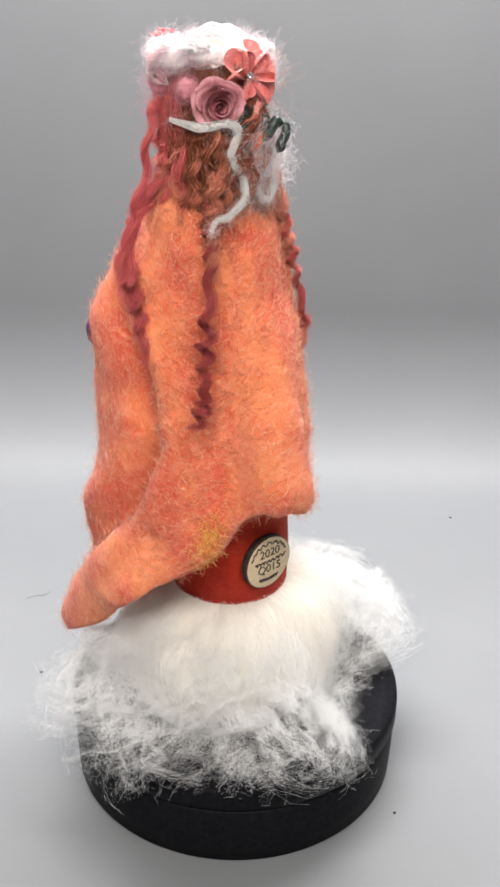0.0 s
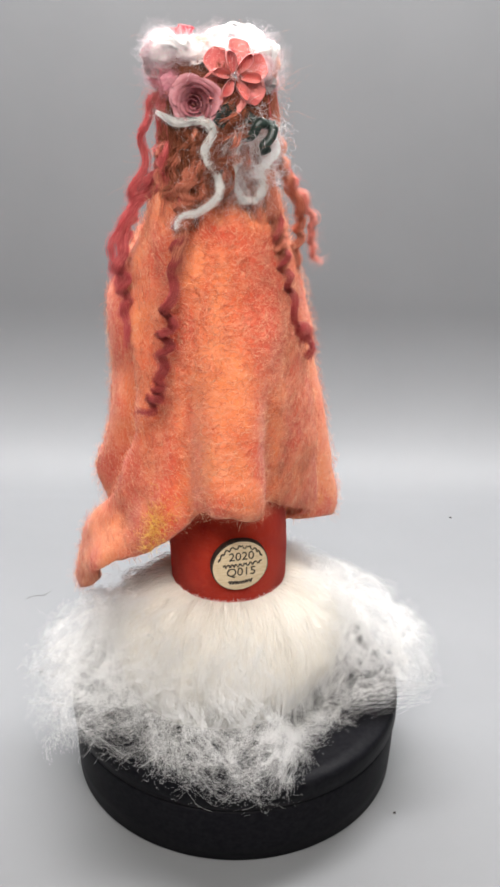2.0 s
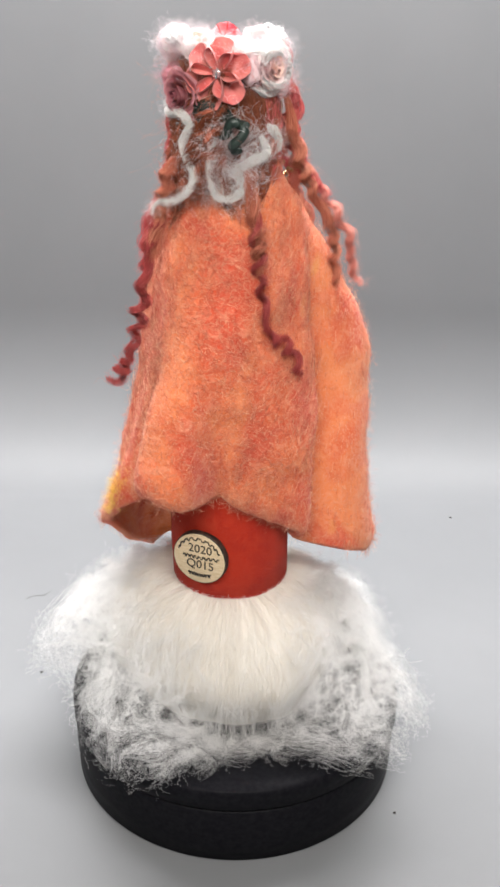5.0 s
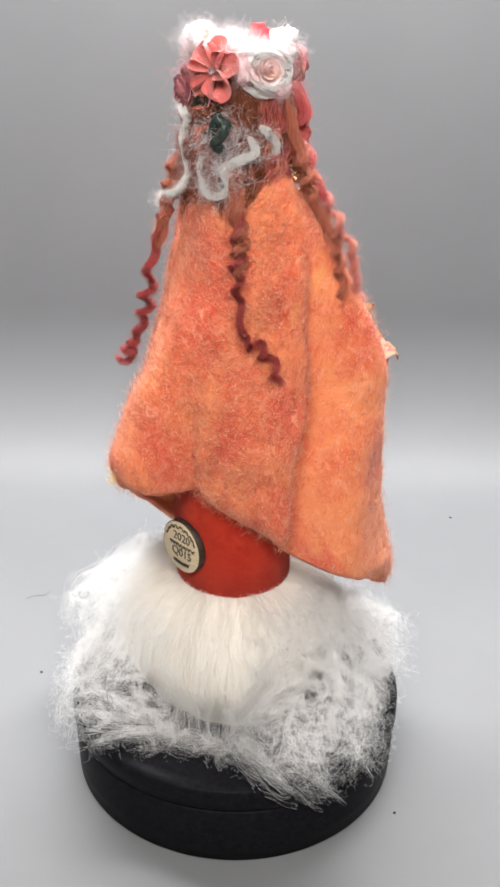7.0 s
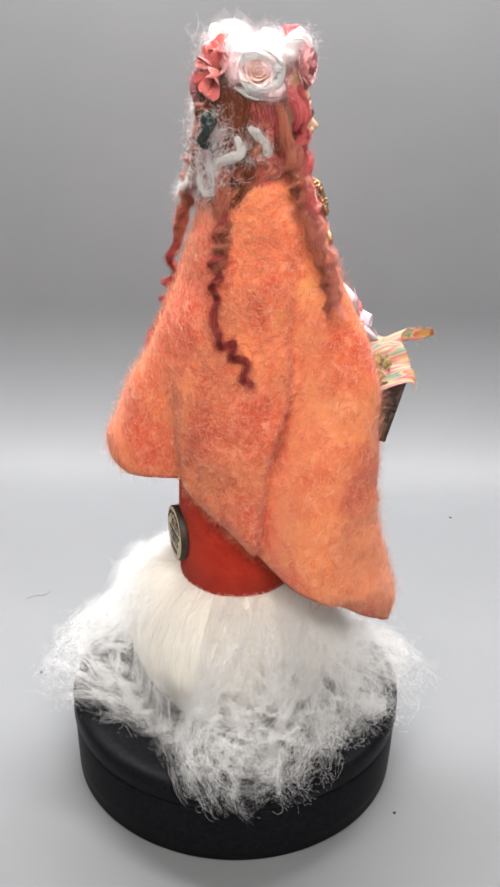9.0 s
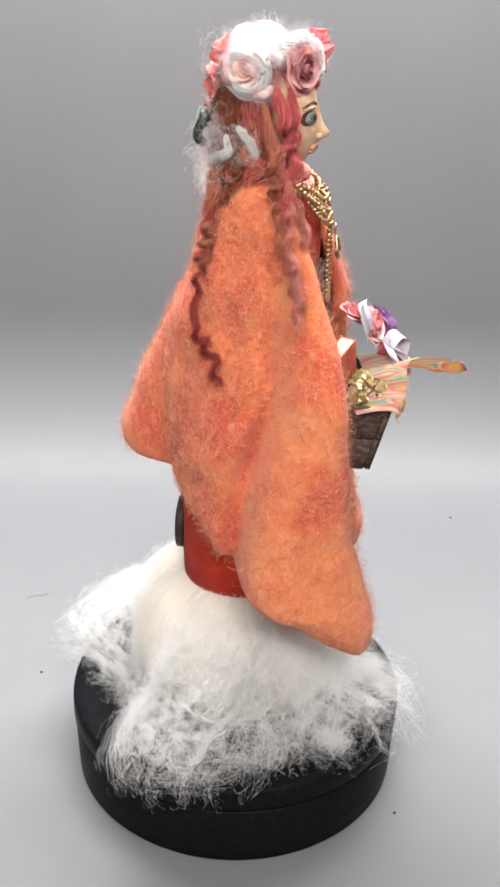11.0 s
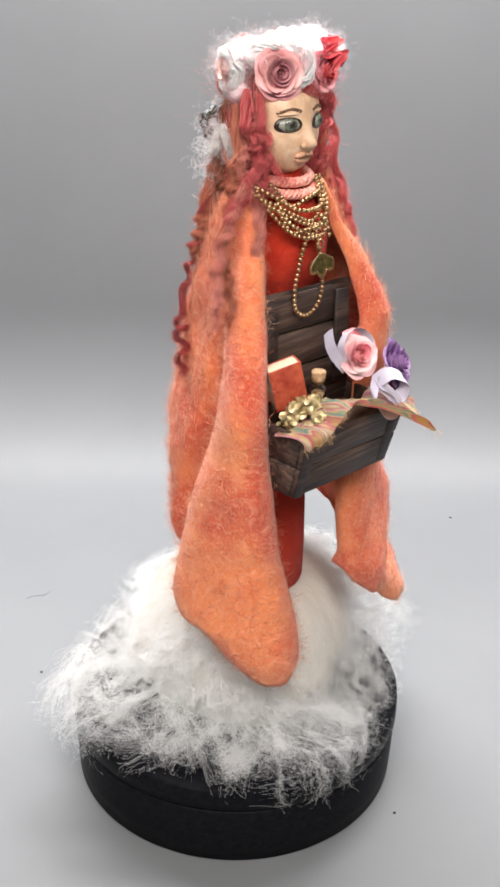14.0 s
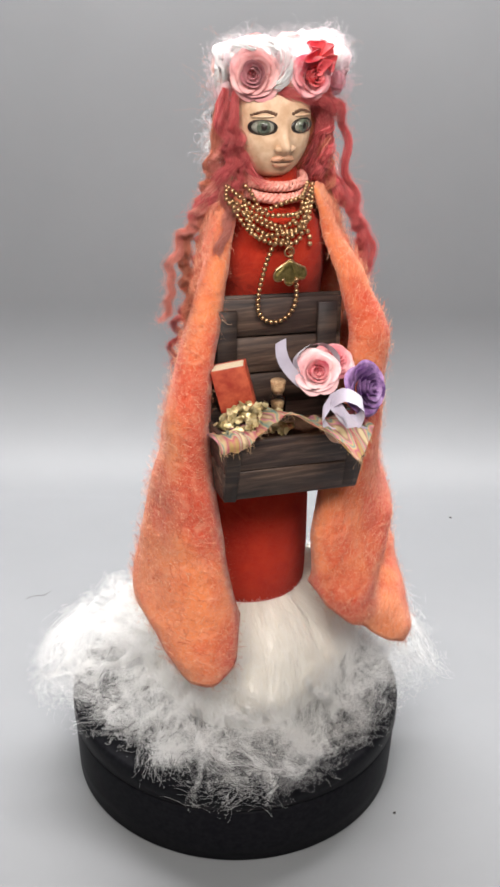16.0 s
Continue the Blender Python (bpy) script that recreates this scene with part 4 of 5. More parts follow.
    # white locks that hang from the wreath at the back
    for pts, width in (
            (mm((28, -4.2, 265.5), (24, 4.8, 264), (17, 10.8, 265), (13, 11.8, 262), (15.5, 11.3, 256), (14, 12.3, 251), (11, 12.8, 246), (12.5, 14.5, 240), (19, 14.6, 236.5), (24.5, 14.2, 235), (26, 15.0, 231)), 1.5),
            (mm((-9, 3.8, 259), (-11, 2.8, 254), (-7, 7.8, 250.5), (-3, 9.8, 248), (-5.5, 8.8, 243), (-3, 10.3, 239.5), (1.5, 11.8, 239), (5, 12.3, 243), (6, 12.3, 250), (4, 11.3, 258)), 1.6),
            (mm((-10, -0.2, 262), (-12, -4.2, 258), (-11, -6.2, 253), (-8, -1.2, 251), (-9, 0.8, 257)), 1.5)):
        p, r = bundle(pts, 90, width / 1000, 0.0003, 7, 60, 0, 0.75, ply=0.3)
        p = p + np.cumsum(rng.normal(0, 0.00006, p.shape), axis=1)
        tagged(strands("white_lock", p, r * 0.26, LOCK_WHITE, w, "wavy cream wool lock", 3), kind="stuff")
        st = p.reshape(-1, 3)[rng.integers(0, p.shape[0] * p.shape[1], 900)]
        tagged(strands("white_frizz", crimped(st, rng.normal(0, 1, st.shape), 10, 0.0005, 0.08, 0.4), np.full((900, 10), 0.000018), WOOL_FIBRE, w, "", 2), kind="stuff")
    x = rng.uniform(-9, 12, 520)
    st = np.stack([x, 8.0 - 0.030 * (x - 3) ** 2 + rng.uniform(0, 3, 520), rng.uniform(246, 265, 520)], -1) / 1000
    head = np.array([0, 0.1, -1.0]) + rng.normal(0, 0.5, (520, 3))
    p = crimped(st, head, 13, 0.0010, 0.12, 0.38, 0.03)
    tagged(strands("wool_wisp", p, np.full((520, 13), 0.000045), PALE_WISP, w, "thin veil of pale lilac wool"), kind="stuff")
    # thick loops of pale wool wound along the wreath
    ring = [tuple(np.array([-10.5, -3.2, 279.5]) + 6.3 * math.cos(q) * np.array([0.28, 0.95, 0]) + 5.6 * math.sin(q) * np.array([0, 0, 1.0])) for q in np.linspace(0.3, 6.0, 10)]
    for pts in (mm(*ring), mm((-3, 4, 284), (-9, -1, 285), (-12, -7, 281), (-12, -8, 275), (-9, -3, 272), (-6, 4, 274)), mm((28, -2, 287), (30, -8, 284), (29, -12, 279), (27, -6, 276)),
                mm((18, 4, 287), (24, 1, 288), (28, -4, 285)), mm((0, -22, 288), (4, -24, 285), (3, -25, 279), (0, -23, 276)), mm((-10, -12, 287), (-5, -18, 289), (2, -20, 289), (8, -21, 287))):
        p, r = bundle(pts, 46, 0.0024, 0.0004, 3, 40, rng.uniform(0, 6), 0.25, ply=0.4)
        tagged(strands("wool_loop", p, r * 0.32, PALE_PINK_FIBRE if rng.uniform() < 0.5 else WOOL_FIBRE, w, "thick loop of pale wool", 3), kind="stuff")
    a = rng.uniform(0, 360, 300)
    st = np.array([polar(HC, q, rng.uniform(0.010, 0.021), rng.uniform(0.276, 0.288)) for q in a])
    head = np.stack([np.cos(np.radians(a)), np.sin(np.radians(a)), np.full(300, 0.5)], -1) + rng.normal(0, 0.9, (300, 3))
    tagged(strands("flyaway_wool", crimped(st, head, 12, 0.0008, 0.14, 0.6), np.full((300, 12), 0.000018), WOOL_FIBRE, w, "", 2), kind="stuff")
    # the dark green curled leaf
    leaf = bmesh.new()
    rows = []
    for j in range(11):
        t = j / 10
        wid = 0.0052 * math.sin(math.pi * (0.10 + 0.86 * t)) ** 0.8
        for_row = []
        for i in range(7):
            s = 2 * i / 6 - 1
            for_row.append(leaf.verts.new((0.0125 - 0.0155 * t, 0.0108 + 0.0012 * math.sin(7 * t) - 0.0012 * s * s, 0.2665 - 0.003 * t + s * wid)))
        rows.append(for_row)
    for p, q in zip(rows, rows[1:]):
        for i in range(6):
            leaf.faces.new((p[i], p[i + 1], q[i + 1], q[i]))
    bmesh.ops.solidify(leaf, geom=leaf.faces[:], thickness=0.0007)
    part("leaf", leaf, GREEN, w, "dark green leather leaf")
    p, r = bundle(mm((4, 9.5, 261), (1.3, 11.5, 260.8), (-0.8, 13, 264), (-3.4, 13, 265.2), (-5.8, 12, 263.2), (-5.2, 12.6, 259.9), (-3.0, 13.2, 257.2), (-3.6, 13.4, 254.8), (-6.0, 12.4, 255.8)), 1, 1.5 / 1000, 0.0, 1, 48, 0, 0.3)
    strands("tendril", p, np.full(r.shape, 0.00165) * np.r_[np.linspace(0.5, 1, 8), np.ones(r.shape[1] - 16), np.linspace(1, 0.75, 8)], GREEN, w, "curled dark green tendril", 10)
    TURNING.append(w)


PINK_PUFF = mottled("pale_pink_wool_core", (0.82, 0.58, 0.60), (0.94, 0.82, 0.82), 500.0, 0.8)
ROSE_PUFF = mottled("rose_wool_core", (0.62, 0.22, 0.28), (0.84, 0.46, 0.50), 500.0, 0.8)
PEACH_WHITE = mottled("pale_pink_paper", (0.88, 0.64, 0.62), (0.94, 0.84, 0.80), 110.0, 0.5)
RED_PINK = mottled("rose_red_paper", (0.66, 0.10, 0.16), (0.88, 0.46, 0.46), 110.0, 0.5)
PALE_WISP = fibre("lilac_wool", (0.84, 0.74, 0.76), (0.94, 0.90, 0.91), 0.5)


# ---- the necklace and collar ----
def necklace():
    n = thing("bead_necklace", "gold seed-bead necklace wound round the doll's neck", "necklace")
    bm = bmesh.new()
    bmesh.ops.create_uvsphere(bm, u_segments=10, v_segments=7, radius=0.00086)
    me = bpy.data.meshes.new("bead")
    for f in bm.faces:
        f.smooth = True
    bm.to_mesh(me)
    bm.free()
    me.materials.append(GOLD)
    loops = (
        mm((-9, -14, 246), (-9, -20, 244), (-3, -24.5, 241), (5, -26, 240), (12, -24, 242), (16, -18, 245)),
        mm((-11, -14, 245), (-13, -20, 243.5), (-9, -25, 239), (-2, -27.5, 235), (5, -28, 234), (11, -26, 238), (15, -22, 242)),
        mm((-14, -18, 244.5), (-13, -23, 242), (-8, -26.5, 237.5), (-1, -29, 233), (5, -29.5, 231.5), (10, -28, 234), (14, -24, 239), (17, -19, 243)),
        mm((-8, -24, 240), (-5, -28, 234.5), (0, -29.5, 231), (3, -30, 229.5), (7, -29.5, 231), (11, -28, 235.5), (14, -25, 240)),
        mm((-11, -23, 240), (-8, -27, 234), (-5, -29, 231.5), (-1, -30, 232.5), (3, -30.5, 233), (8, -29, 231.5), (12, -27, 232), (13, -26, 236)),
        mm((-12, -19, 246), (-9, -24, 242), (-3, -27.5, 237.5), (4, -28.5, 236.5), (10, -26.5, 238), (14, -22, 243)),
        mm((-9, -25.5, 238), (-6, -28, 233.5), (-2, -30, 229.8), (2, -30.4, 228), (7, -30, 229), (11, -28.5, 232.5), (13, -26, 237)),
        mm((9, -28.5, 236), (12, -27.5, 233), (13.2, -27.2, 229.5), (12.6, -27.4, 227)),
        mm((1, -30, 230), (-1.5, -30, 225), (-3.5, -30, 218), (-5, -30.2, 211), (-4.5, -30.4, 205.5), (-1.5, -30.5, 202.5), (2, -30.5, 202), (5.5, -30.4, 203.5), (8, -30.3, 207), (8.6, -30.2, 212), (8, -30, 217), (6.5, -30, 223), (5, -30, 229)))
    for k, pts in enumerate(loops):
        c = smooth_path(np.array(pts) + (rng.normal(0, 0.0009, (len(pts), 3)) * np.array([1, 0.3, 1]) if k < len(loops) - 1 else 0), 240)
        step = np.r_[0, np.cumsum(np.linalg.norm(np.diff(c, axis=0), axis=1))]
        count = int(step[-1] / 0.00168)
        for s in np.linspace(0, step[-1], count):
            b = new("bead", me)
            b.parent = n
            b.location = [np.interp(s, step, c[:, i]) for i in range(3)]
            b.rotation_euler = (rng.uniform(0, 3), rng.uniform(0, 3), 0)
    TURNING.append(n)
    p = thing("leaf_pendant", "brass ginkgo-leaf pendant hanging from the necklace", "pendant")
    bm = bmesh.new()
    rows = []
    for j in range(9):
        t = j / 8
        row = []
        for i in range(17):
            s = 2 * i / 16 - 1
            a = s * 1.12
            r = t * (0.0062 + 0.0020 * abs(math.cos(1.5 * math.pi * s)))
            row.append(bm.verts.new((0.0049 + 0.92 * r * math.sin(a), -0.0318 - 0.0005 * math.cos(9 * a) * t - 0.0008 * t, 0.2235 - r * math.cos(a))))
        rows.append(row)
    for q, s in zip(rows, rows[1:]):
        for i in range(16):
            bm.faces.new((q[i], q[i + 1], s[i + 1], s[i]))
    bmesh.ops.remove_doubles(bm, verts=bm.verts, dist=1e-6)
    bmesh.ops.solidify(bm, geom=bm.faces[:], thickness=0.0009)
    part("leaf", bm, BRASS, p)
    rim = [(0.0049 + 0.92 * r * math.sin(a), -0.0331, 0.2235 - r * math.cos(a)) for s in np.linspace(-1, 1, 31)
           for a, r in ((s * 1.12, 0.0062 + 0.0020 * abs(math.cos(1.5 * math.pi * s))),)]
    strands("rim", np.array([[(0.0049, -0.0322, 0.2235), *rim, (0.0049, -0.0322, 0.2235)]]), np.array([np.full(33, 0.00038)]), GOLD, p, "bright gold rim", 6)
    ring = [(0.0049 + 0.0016 * math.cos(a), -0.0318, 0.2262 + 0.0016 * math.sin(a)) for a in np.linspace(0, 2 * math.pi, 25)]
    strands("ring", np.array([ring]), np.array([np.full(25, 0.00035)]), GOLD, p, "gold jump ring", 6)
    TURNING.append(p)
    c = thing("braided_collar", "pink braided yarn collar round the doll's neck", "collar")
    a = np.linspace(0, 2 * math.pi, 150)
    for row, (z, rad_, tilt) in enumerate(((0.2460, 0.0098, 0.0012), (0.2425, 0.0112, 0.0014))):
        for ph in (0, 2 * math.pi / 3, 4 * math.pi / 3):
            r = rad_ + 0.0010 * np.cos(15 * a + ph)
            zz = z + 0.0010 * np.sin(15 * a + ph) + tilt * np.sin(a)
            strands("yarn", np.stack([0.0066 + r * np.cos(a), -0.0108 + r * np.sin(a), zz], -1)[None], np.full((1, 150), 0.00085), BRAID, c, "", 7)
    TURNING.append(c)


# ---- the chest and what lies in it ----
def slab(a, b, c, d, thick, bevel=0.00035):
    """A board with face corners a b c d, and thickness behind that face."""
    a, b, c, d = (Vector(p) / 1000 for p in (a, b, c, d))
    n = (b - a).cross(d - a).normalized() * (thick / 1000)
    bm = bmesh.new()
    f = [bm.verts.new(p) for p in (a, b, c, d)]
    g = [bm.verts.new(p - n) for p in (a, b, c, d)]
    bm.faces.new(f)
    bm.faces.new(g[::-1])
    for i in range(4):
        j = (i + 1) % 4
        bm.faces.new((f[j], f[i], g[i], g[j]))
    bmesh.ops.bevel(bm, geom=bm.edges[:], offset=bevel, segments=1, affect="EDGES")
    return bm


def chest():
    t = thing("treasure_chest", "small open dark weathered wooden treasure chest before the doll", "chest")
    bz, tz = 147, 172
    by, ty = -49.5, -56.0
    for i, (p, q) in enumerate(((0.0, 0.485), (0.505, 1.0))):
        y0, y1, z0, z1 = by + (ty - by) * p, by + (ty - by) * q, bz + (tz - bz) * p, bz + (tz - bz) * q
        s0, s1 = 1.6 * p, 1.6 * q
        part("front_board", slab((-23 - s0, y0, z0), (26 + s0, y0, z0 - 2.0), (26 + s1, y1, z1 - 2.0), (-23 - s1, y1, z1), 1.8), WOOD, t)
        part("side_board", slab((-23 - s0, -27.5, z0), (-23 - s0, y0 + 1.9, z0), (-23 - s1, y1 + 1.9, z1), (-23 - s1, -27.5, z1), 1.8), WOOD, t)
        part("side_board", slab((26 + s0, y0 + 1.9, z0 - 2), (26 + s0, -27.5, z0 - 2), (26 + s1, -27.5, z1 - 2), (26 + s1, y1 + 1.9, z1 - 2), 1.8), WOOD, t)
    for p in (-20.6, 22.4):
        part("corner_post", slab((p - 2.2, by - 0.5, bz - 0.1), (p + 2.0, by - 0.5, bz - 0.7), (p + 2.2, ty - 0.5, tz - 0.8), (p - 3.2, ty - 0.5, tz - 0.2), 0.6, 0.0002), DARK_WOOD, t, "darker corner strip")
    part("bottom_board", slab((-21, -47.5, bz + 0.6), (24, -47.5, bz - 1.2), (24, -28, bz - 1.2), (-21, -28, bz + 0.6), 1.6), WOOD, t)
    part("back_board", slab((-22.5, -29.0, bz), (25.5, -29.0, bz - 2), (26.5, -29.0, tz), (-23.5, -29.0, tz + 2), 1.6), WOOD, t)
    lid = part("lid", slab((-21.5, -27.9, 172), (27.2, -27.9, 170), (27.0, -26.4, 208.9), (-21.2, -26.4, 211.4), 1.2), WOOD, t, "open lid standing upright")
    for a, b in ((0.01, 0.30), (0.315, 0.64), (0.655, 0.99)):
        z0, z1 = 172 + 39 * a, 172 + 39 * b
        part("lid_board", slab((-20.6, -29.2 + 1.2 * a, z0), (26.4, -29.2 + 1.2 * a, z0 - 2.2), (26.3, -29.2 + 1.2 * b, z1 - 2.3), (-20.4, -29.2 + 1.2 * b, z1), 1.2), WOOD, lid)
    for x in (-15.6, 20.6):
        part("lid_strap", slab((x - 3.6, -31.0, 173), (x + 3.6, -31.0, 172.7), (x + 3.6, -30.0, 206.8), (x - 3.6, -30.0, 207.2), 1.6), DARK_WOOD, lid, "dark upright batten")
    TURNING.append(t)

    # moss-like straw filling, heap of gilt dried petals
    bm = bmesh.new()
    rows = []
    for j in range(11):
        rows.append([bm.verts.new((-0.0220 + 0.0475 * i / 16, -0.0295 - 0.0245 * j / 10, 0.1655 + 0.0035 * noise.noise(Vector((i * 0.5, j * 0.5, 0))) - 0.0015 * i / 16)) for i in range(17)])
    for p, q in zip(rows, rows[1:]):
        for i in range(16):
            bm.faces.new((p[i], p[i + 1], q[i + 1], q[i]))
    bmesh.ops.solidify(bm, geom=bm.faces[:], thickness=0.003)
    lining = part("chest_lining", bm, BROWN_LINE)
    tagged(lining, "dark brown padded lining inside the wooden chest", "lining")
    TURNING.append(lining)
    heap = thing("gilt_petals", "heap of gilded dried petals in the chest", "dried petals", )
    bm = bmesh.new()
    for q in range(210):
        k = rng.uniform(0, 1)
        x = -22 + 21 * k + rng.normal(0, 1.2)
        y = -53 + 12 * rng.uniform(0, 1)
        z = 169 + 6.5 * math.sin(math.pi * min(max((x + 25) / 24, 0), 1)) * rng.uniform(0.3, 1.1) + (2.5 if y > -47 else 0) + 2.5 * k
        m = Matrix.Translation(Vector((x, y, z)) / 1000) @ Euler(rng.uniform(-1.5, 1.5, 3)).to_matrix().to_4x4()
        s = rng.uniform(0.0010, 0.0020)
        ring_ = [bm.verts.new(m @ Vector((s * math.cos(a) * (1 + 0.25 * math.sin(2 * a)), s * math.sin(a), 0.0006 * math.cos(2 * a)))) for a in np.linspace(0, 2 * math.pi, 7)[:-1]]
        mid = bm.verts.new(m @ Vector((0, 0, -0.0007)))
        for i in range(6):
            bm.faces.new((ring_[i], ring_[(i + 1) % 6], mid))
    tagged(part("heap", bm, FLAKE, heap), kind="stuff")
    TURNING.append(heap)

    book = thing("book", "tiny red cloth-bound book leaning in the chest", "book")
    m = Matrix.Translation((-0.0158, -0.0375, 0.1835)) @ Matrix.Rotation(radians(-14), 4, "Y") @ Matrix.Rotation(radians(-3), 4, "X") @ Matrix.Rotation(radians(-22), 4, "Z")
    part("page_block", box_bm((-0.0054, -0.0024, -0.0076), (0.0053, 0.0024, 0.0077), 0.0002, m), PAGES, book, "yellowed paper pages")
    part("front_cover", box_bm((-0.0057, -0.0030, -0.0078), (0.0056, -0.0024, 0.0078), 0.0002, m), RED_COVER, book)
    part("back_cover", box_bm((-0.0057, 0.0024, -0.0078), (0.0056, 0.0030, 0.0078), 0.0002, m), RED_COVER, book)
    part("spine", box_bm((0.0053, -0.0030, -0.0078), (0.0060, 0.0030, 0.0078), 0.0002, m), RED_COVER, book)
    TURNING.append(book)

    bottle = thing("bottle", "tiny corked glass bottle with brown filling", "bottle")
    m = Matrix.Translation((-0.0002, -0.0385, 0.1720))
    for name, prof, mat in (("glass", [(0, 0), (0.0026, 0), (0.0029, 0.0004), (0.0029, 0.0056), (0.0021, 0.0068), (0.0019, 0.0082), (0.0023, 0.0086), (0.0021, 0.0088), (0.0016, 0.0082), (0.0017, 0.0068), (0.0025, 0.0055), (0.0025, 0.0006), (0, 0.0006)], GLASS),
                            ("cork", [(0, 0.0076), (0.0015, 0.0076), (0.0024, 0.0092), (0.0026, 0.0118), (0.0024, 0.0122), (0, 0.0122)], CORK),
                            ("filling", [(0, 0.0007), (0.0024, 0.0007), (0.0024, 0.0042), (0, 0.0046)], CORK)):
        bm = lathe(prof, 28)
        bmesh.ops.transform(bm, matrix=m, verts=bm.verts)
        part(name, bm, mat, bottle)
    TURNING.append(bottle)

    # the striped cloth that spills over the front edge
    xs = [-27, -22, -14, -6, 2, 9, 16, 26]
    inner = [(-44, 170), (-43, 171), (-44, 173), (-44, 177), (-44, 174), (-44, 172), (-44, 171), (-40, 171)]
    edge = [(-55, 172), (-57, 174), (-57.5, 175.5), (-57.5, 181), (-58, 178), (-58, 174), (-58, 173.5), (-55, 173)]
    outer = [(-57.5, 170), (-60, 170.5), (-60.5, 176), (-61, 182), (-71, 182), (-82.5, 175.5), (-73, 170), (-60, 172.5)]
    us = np.linspace(0, 7, 57)
    bm = bmesh.new()
    rows = []
    for v in np.linspace(0, 2, 25):
        row = []
        for u in us:
            x = smooth_at(xs, u)
            trio = [(smooth_at([q[0] for q in s], u), smooth_at([q[1] for q in s], u)) for s in (inner, edge, outer)]
            t = v / 2
            y, z = (trio[0][i] * (1 - t) ** 2 + 2 * (2 * trio[1][i] - 0.5 * trio[0][i] - 0.5 * trio[2][i]) * t * (1 - t) + trio[2][i] * t * t for i in (0, 1))
            z += 0.5 * math.sin(u * 5 + v * 2) + 0.35 * math.sin(u * 11)
            row.append(bm.verts.new((x / 1000, y / 1000, z / 1000)))
        rows.append(row)
    for p, q in zip(rows, rows[1:]):
        for i in range(len(us) - 1):
            bm.faces.new((p[i], p[i + 1], q[i + 1], q[i]))
    last = [v.co.copy() for v in rows[-1]]
    bmesh.ops.solidify(bm, geom=bm.faces[:], thickness=0.0004)
    cloth = thing("patterned_cloth", "frayed multicoloured striped cotton cloth over the chest's front", "cloth")
    part("fabric", bm, CLOTH, cloth)
    fr, frr = [], []
    for q in range(150):
        u = rng.uniform(0, len(last) - 1.01)
        b = last[int(u)].lerp(last[int(u) + 1], u % 1)
        d = Vector((rng.normal(0, 0.4), -0.7, rng.normal(-0.5, 0.4))) * rng.uniform(0.0008, 0.0024)
        fr.append([b, b + d * 0.5 + Vector(rng.normal(0, 0.0001, 3)), b + d])
        frr.append(np.full(3, 0.00005))
    strands("fringe", np.array(fr), np.array(frr), CORK, cloth, "frayed threads")
    TURNING.append(cloth)

    posy = thing("rose_posy", "pink and purple paper roses tied with lavender satin ribbon", "posy")
    rose(posy, (0.0105, -0.0455, 0.1885), (-0.22, -0.88, 0.42), 0.0068, PALE_ROSE, RED_PINK, "pale pink paper rose", 0.3)
    rose(posy, (0.0258, -0.0488, 0.1820), (0.42, -0.84, 0.35), 0.0084, PURPLE_PAPER, PURPLE_PAPER, "mottled purple paper rose", 0.9)
    rose(posy, (0.0195, -0.0390, 0.1885), (0.10, -0.60, 0.80), 0.0060, SOFT_PINK, SOFT_PINK, "small pink paper rose", 0.5)
    rose(posy, (0.0240, -0.0500, 0.1730), (0.25, -0.85, -0.1), 0.0044, RED_PINK, RED_PINK, "small deep pink rose", 0.5)
    for pts, wid, side in (
            (mm((6, -46, 185), (3, -46, 188), (0, -45, 192), (-1.5, -44, 196), (-1.5, -43, 200)), 2.0, (0.9, -0.2, 0.5)),
            (mm((13, -53, 181), (9, -56, 177), (11, -59, 172), (16, -60, 172), (16, -58, 178), (13, -54, 181)), 2.9, (0.3, 0.8, 0.5)),
            (mm((13, -53, 181), (17, -56, 184), (22, -59, 181), (21, -58, 175), (16, -56, 176), (13, -53, 181)), 2.8, (0.2, 0.8, 0.5)),
            (mm((4, -46, 189), (3, -45, 194), (8, -43, 197), (14, -43, 197), (18, -45, 193), (17, -48, 187)), 1.7, (0.1, -0.8, 0.5)),
            (mm((13, -54, 181), (16, -58, 177), (19, -60, 173), (24, -60, 170)), 2.4, (0.3, 0.3, 0.9))):
        c = smooth_path(pts, 30)
        d = Vector(side).normalized() * (wid / 1000)
        bm = bmesh.new()
        rows = [[bm.verts.new(Vector(p) + d * s + Vector((0, 0.0003 * (1 - s * s), 0))) for s in (-1, -0.5, 0, 0.5, 1)] for p in c]
        for p, q in zip(rows, rows[1:]):
            for i in range(4):
                bm.faces.new((p[i], p[i + 1], q[i + 1], q[i]))
        part("ribbon", bm, LAVENDER, posy, "lavender satin ribbon")
    TURNING.append(posy)


PALE_ROSE = mottled("pale_rose_paper", (0.84, 0.42, 0.45), (0.92, 0.70, 0.69), 120.0, 0.5)


def smooth_at(vals, u):
    i = min(int(u), len(vals) - 2)
    t = u - i
    p = [vals[max(i - 1, 0)], vals[i], vals[i + 1], vals[min(i + 2, len(vals) - 1)]]
    return 0.5 * (2 * p[1] + (p[2] - p[0]) * t + (2 * p[0] - 5 * p[1] + 4 * p[2] - p[3]) * t * t + (3 * p[1] - p[0] - 3 * p[2] + p[3]) * t ** 3)


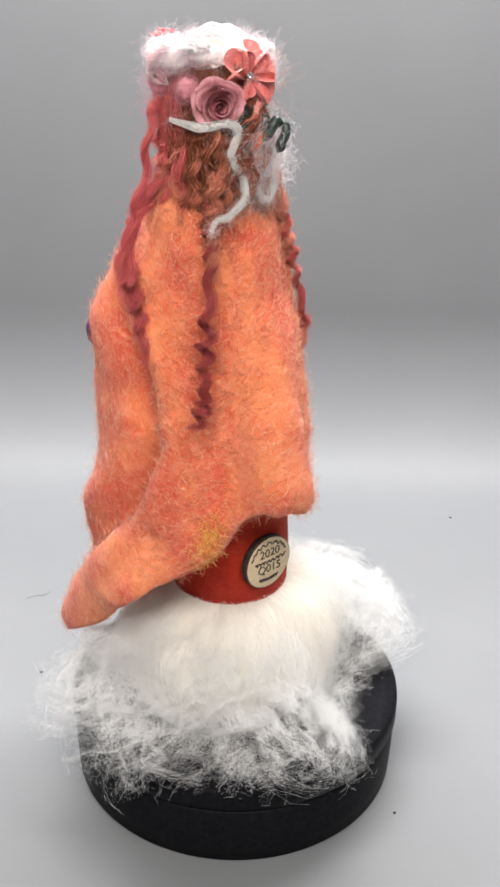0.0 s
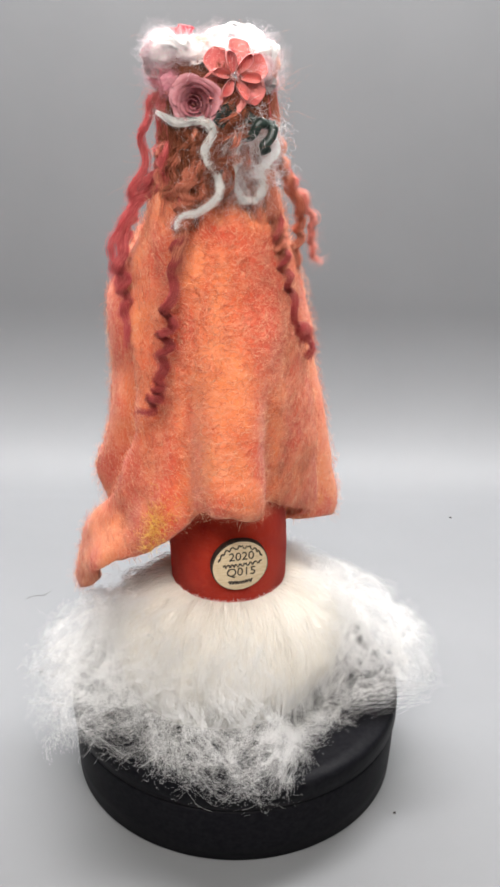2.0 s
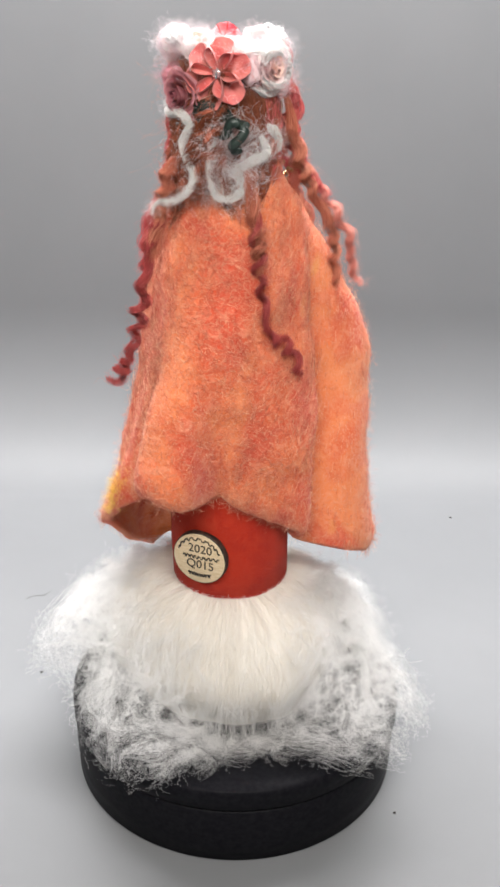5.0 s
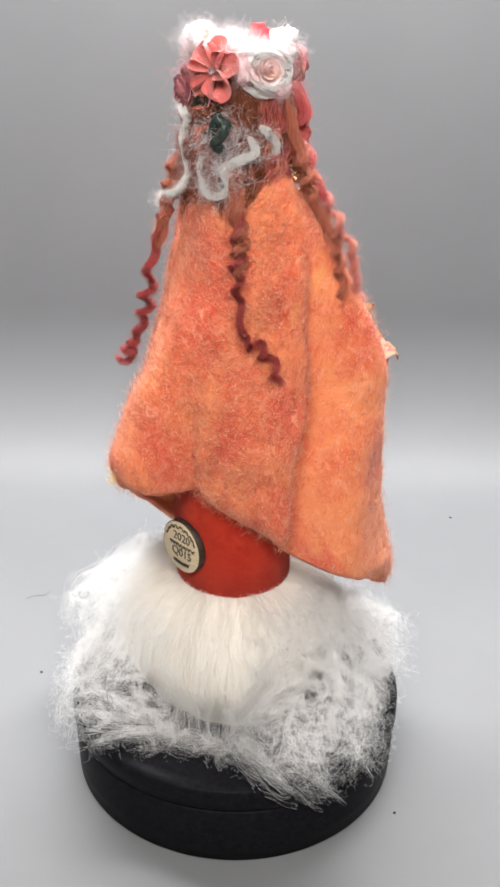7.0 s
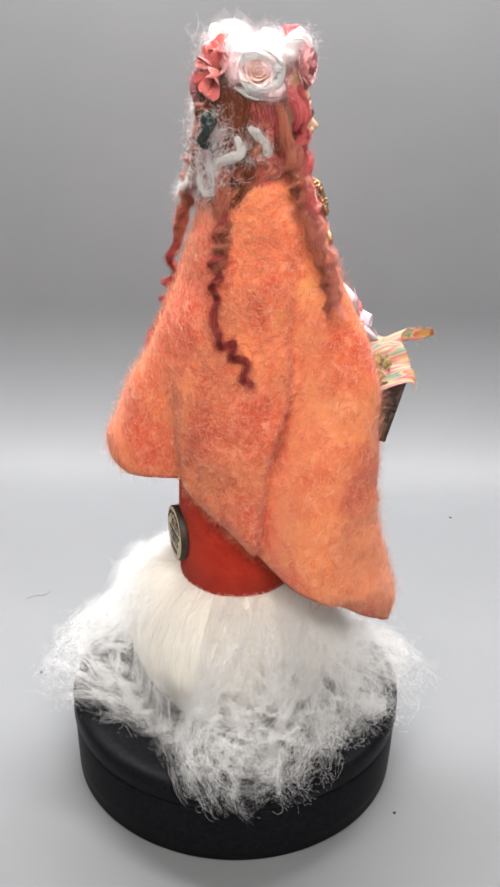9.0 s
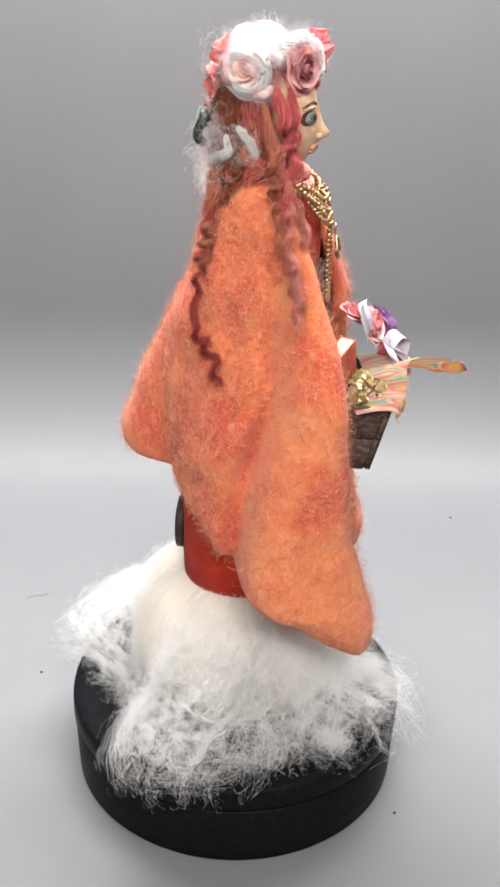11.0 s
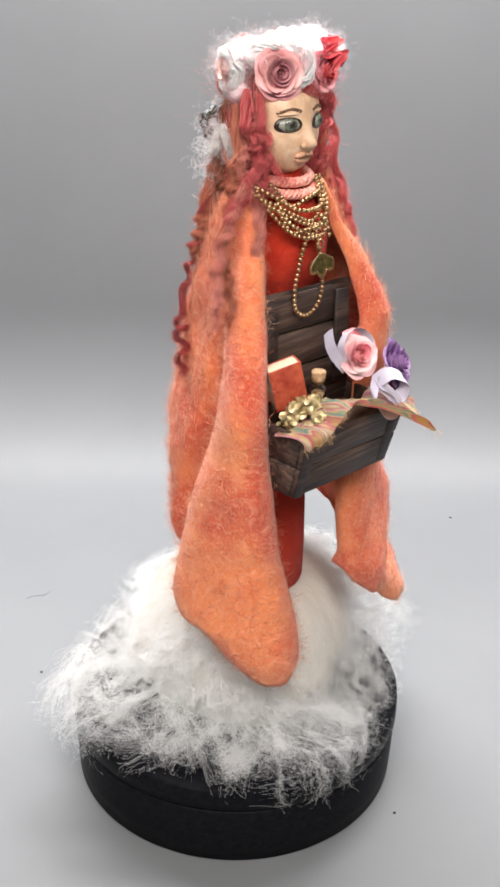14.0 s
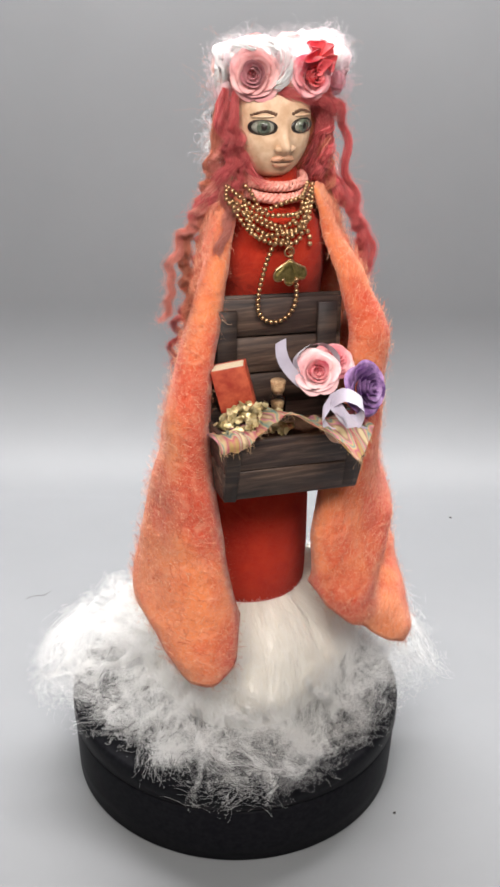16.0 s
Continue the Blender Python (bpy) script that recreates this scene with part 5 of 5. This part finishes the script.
# ---- the wooden disc on the back of the dress ----
def wooden_disc():
    d = thing("wooden_disc", "round pale wooden tag with handwriting on the red dress", "tag")
    m = Matrix.Translation((0.0056, 0.0215, 0.1030)) @ Matrix.Rotation(radians(180), 4, "Z") @ Matrix.Rotation(radians(90), 4, "X")
    bm = lathe([(0, 0.0), (0.0108, 0.0), (0.0110, 0.0003), (0.0110, 0.0028), (0.0107, 0.0031), (0.0106, 0.0031)], 64)
    bmesh.ops.transform(bm, matrix=m, verts=bm.verts)
    part("edge", bm, BURNT, d, "scorched dark edge")
    bm = lathe([(0.0106, 0.0031), (0.0104, 0.0032), (0, 0.0032)], 64)
    bmesh.ops.transform(bm, matrix=m, verts=bm.verts)
    part("face", bm, DISC, d, "pale bare wood face")
    for text, y in (("2020", 0.0026), ("Q015", -0.0042)):
        cu = bpy.data.curves.new("number", "FONT")
        cu.body, cu.size, cu.extrude, cu.align_x = text, 0.0050, 0.00010, "CENTER"
        tmp = bpy.data.objects.new("number", cu)
        me = bpy.data.meshes.new_from_object(tmp)
        bpy.data.objects.remove(tmp)
        me.materials.clear()
        me.materials.append(INK)
        me.transform(m @ Matrix.Translation((0.0004, y, 0.00327)))
        ob = new("number", me)
        ob.parent = d
    for pts in ([(-0.0085, 0.0028), (-0.0070, 0.0056), (-0.0042, 0.0076), (0.0, 0.0084), (0.0042, 0.0075), (0.0070, 0.0054), (0.0084, 0.0030)], [(-0.0066, 0.0004), (0.0, 0.0004), (0.0084, 0.0009)], [(-0.0044, -0.0070), (0.0, -0.0073), (0.0050, -0.0068)]):
        c = smooth_path([(x, y, 0.00325) for x, y in pts], 60)
        c[:, 1] += 0.0006 * np.sign(np.sin(np.arange(60) * 0.9)) * (np.arange(60) % 6 != 0)
        c = np.array([m @ Vector(q) for q in c])
        strands("writing_bar", c[None], np.full((1, 60), 0.00028), INK, d, "", 5)
    TURNING.append(d)


# ---- lint on the sheet ----
def lint():
    for name, pts, r, label in (
            ("thread", ((-0.1085, 0.1000, 0), (-0.1050, 0.1030, 0), (-0.1005, 0.1035, 0), (-0.0972, 0.1075, 0)), 0.0001, "short dark thread lying on the grey sheet"),
            ("speck", ((0.1245, 0.1893, 0), (0.1250, 0.1897, 0), (0.1254, 0.1896, 0)), 0.0005, "small dark speck on the grey sheet"),
            ("speck", ((0.0643, -0.0464, 0), (0.0647, -0.0460, 0), (0.0651, -0.0460, 0)), 0.0005, "small dark speck on the grey sheet"),
            ("speck", ((-0.0915, 0.0399, 0), (-0.0911, 0.0403, 0), (-0.0906, 0.0402, 0)), 0.0004, "small dark speck on the grey sheet")):
        c = smooth_path([(x * 1.0161, (y + 0.3844) * 1.0161 - 0.3844, FLOOR + z + r * 0.8) for x, y, z in pts], 12)
        ob = strands(name, c[None], np.full((1, 12), r), INK, None, label, 5)
        tagged(ob, "", "lint")


TURN = ((0, -139.5), (2, -164.99), (4, -190.28), (6, -214.97), (8, -240.02), (10, -265.31), (12, -290.41), (14, -315.72), (16, -340.62))


def motions():
    rows = [(t, pose(0, 0, 0, 0, 0, a)) for t, a in TURN]
    back = Matrix.Translation((0.0012, 0.0014, 0))  # the headdress sits back on the head
    for ob in TURNING:
        walk(ob, [(t, m @ back) for t, m in rows] if ob.name in ("wig", "flower_wreath") else rows)


backdrop()
turntable()
fleece(wool_mound())
cape()
doll()
wig()
wreath()
necklace()
chest()
wooden_disc()
lint()
motions()
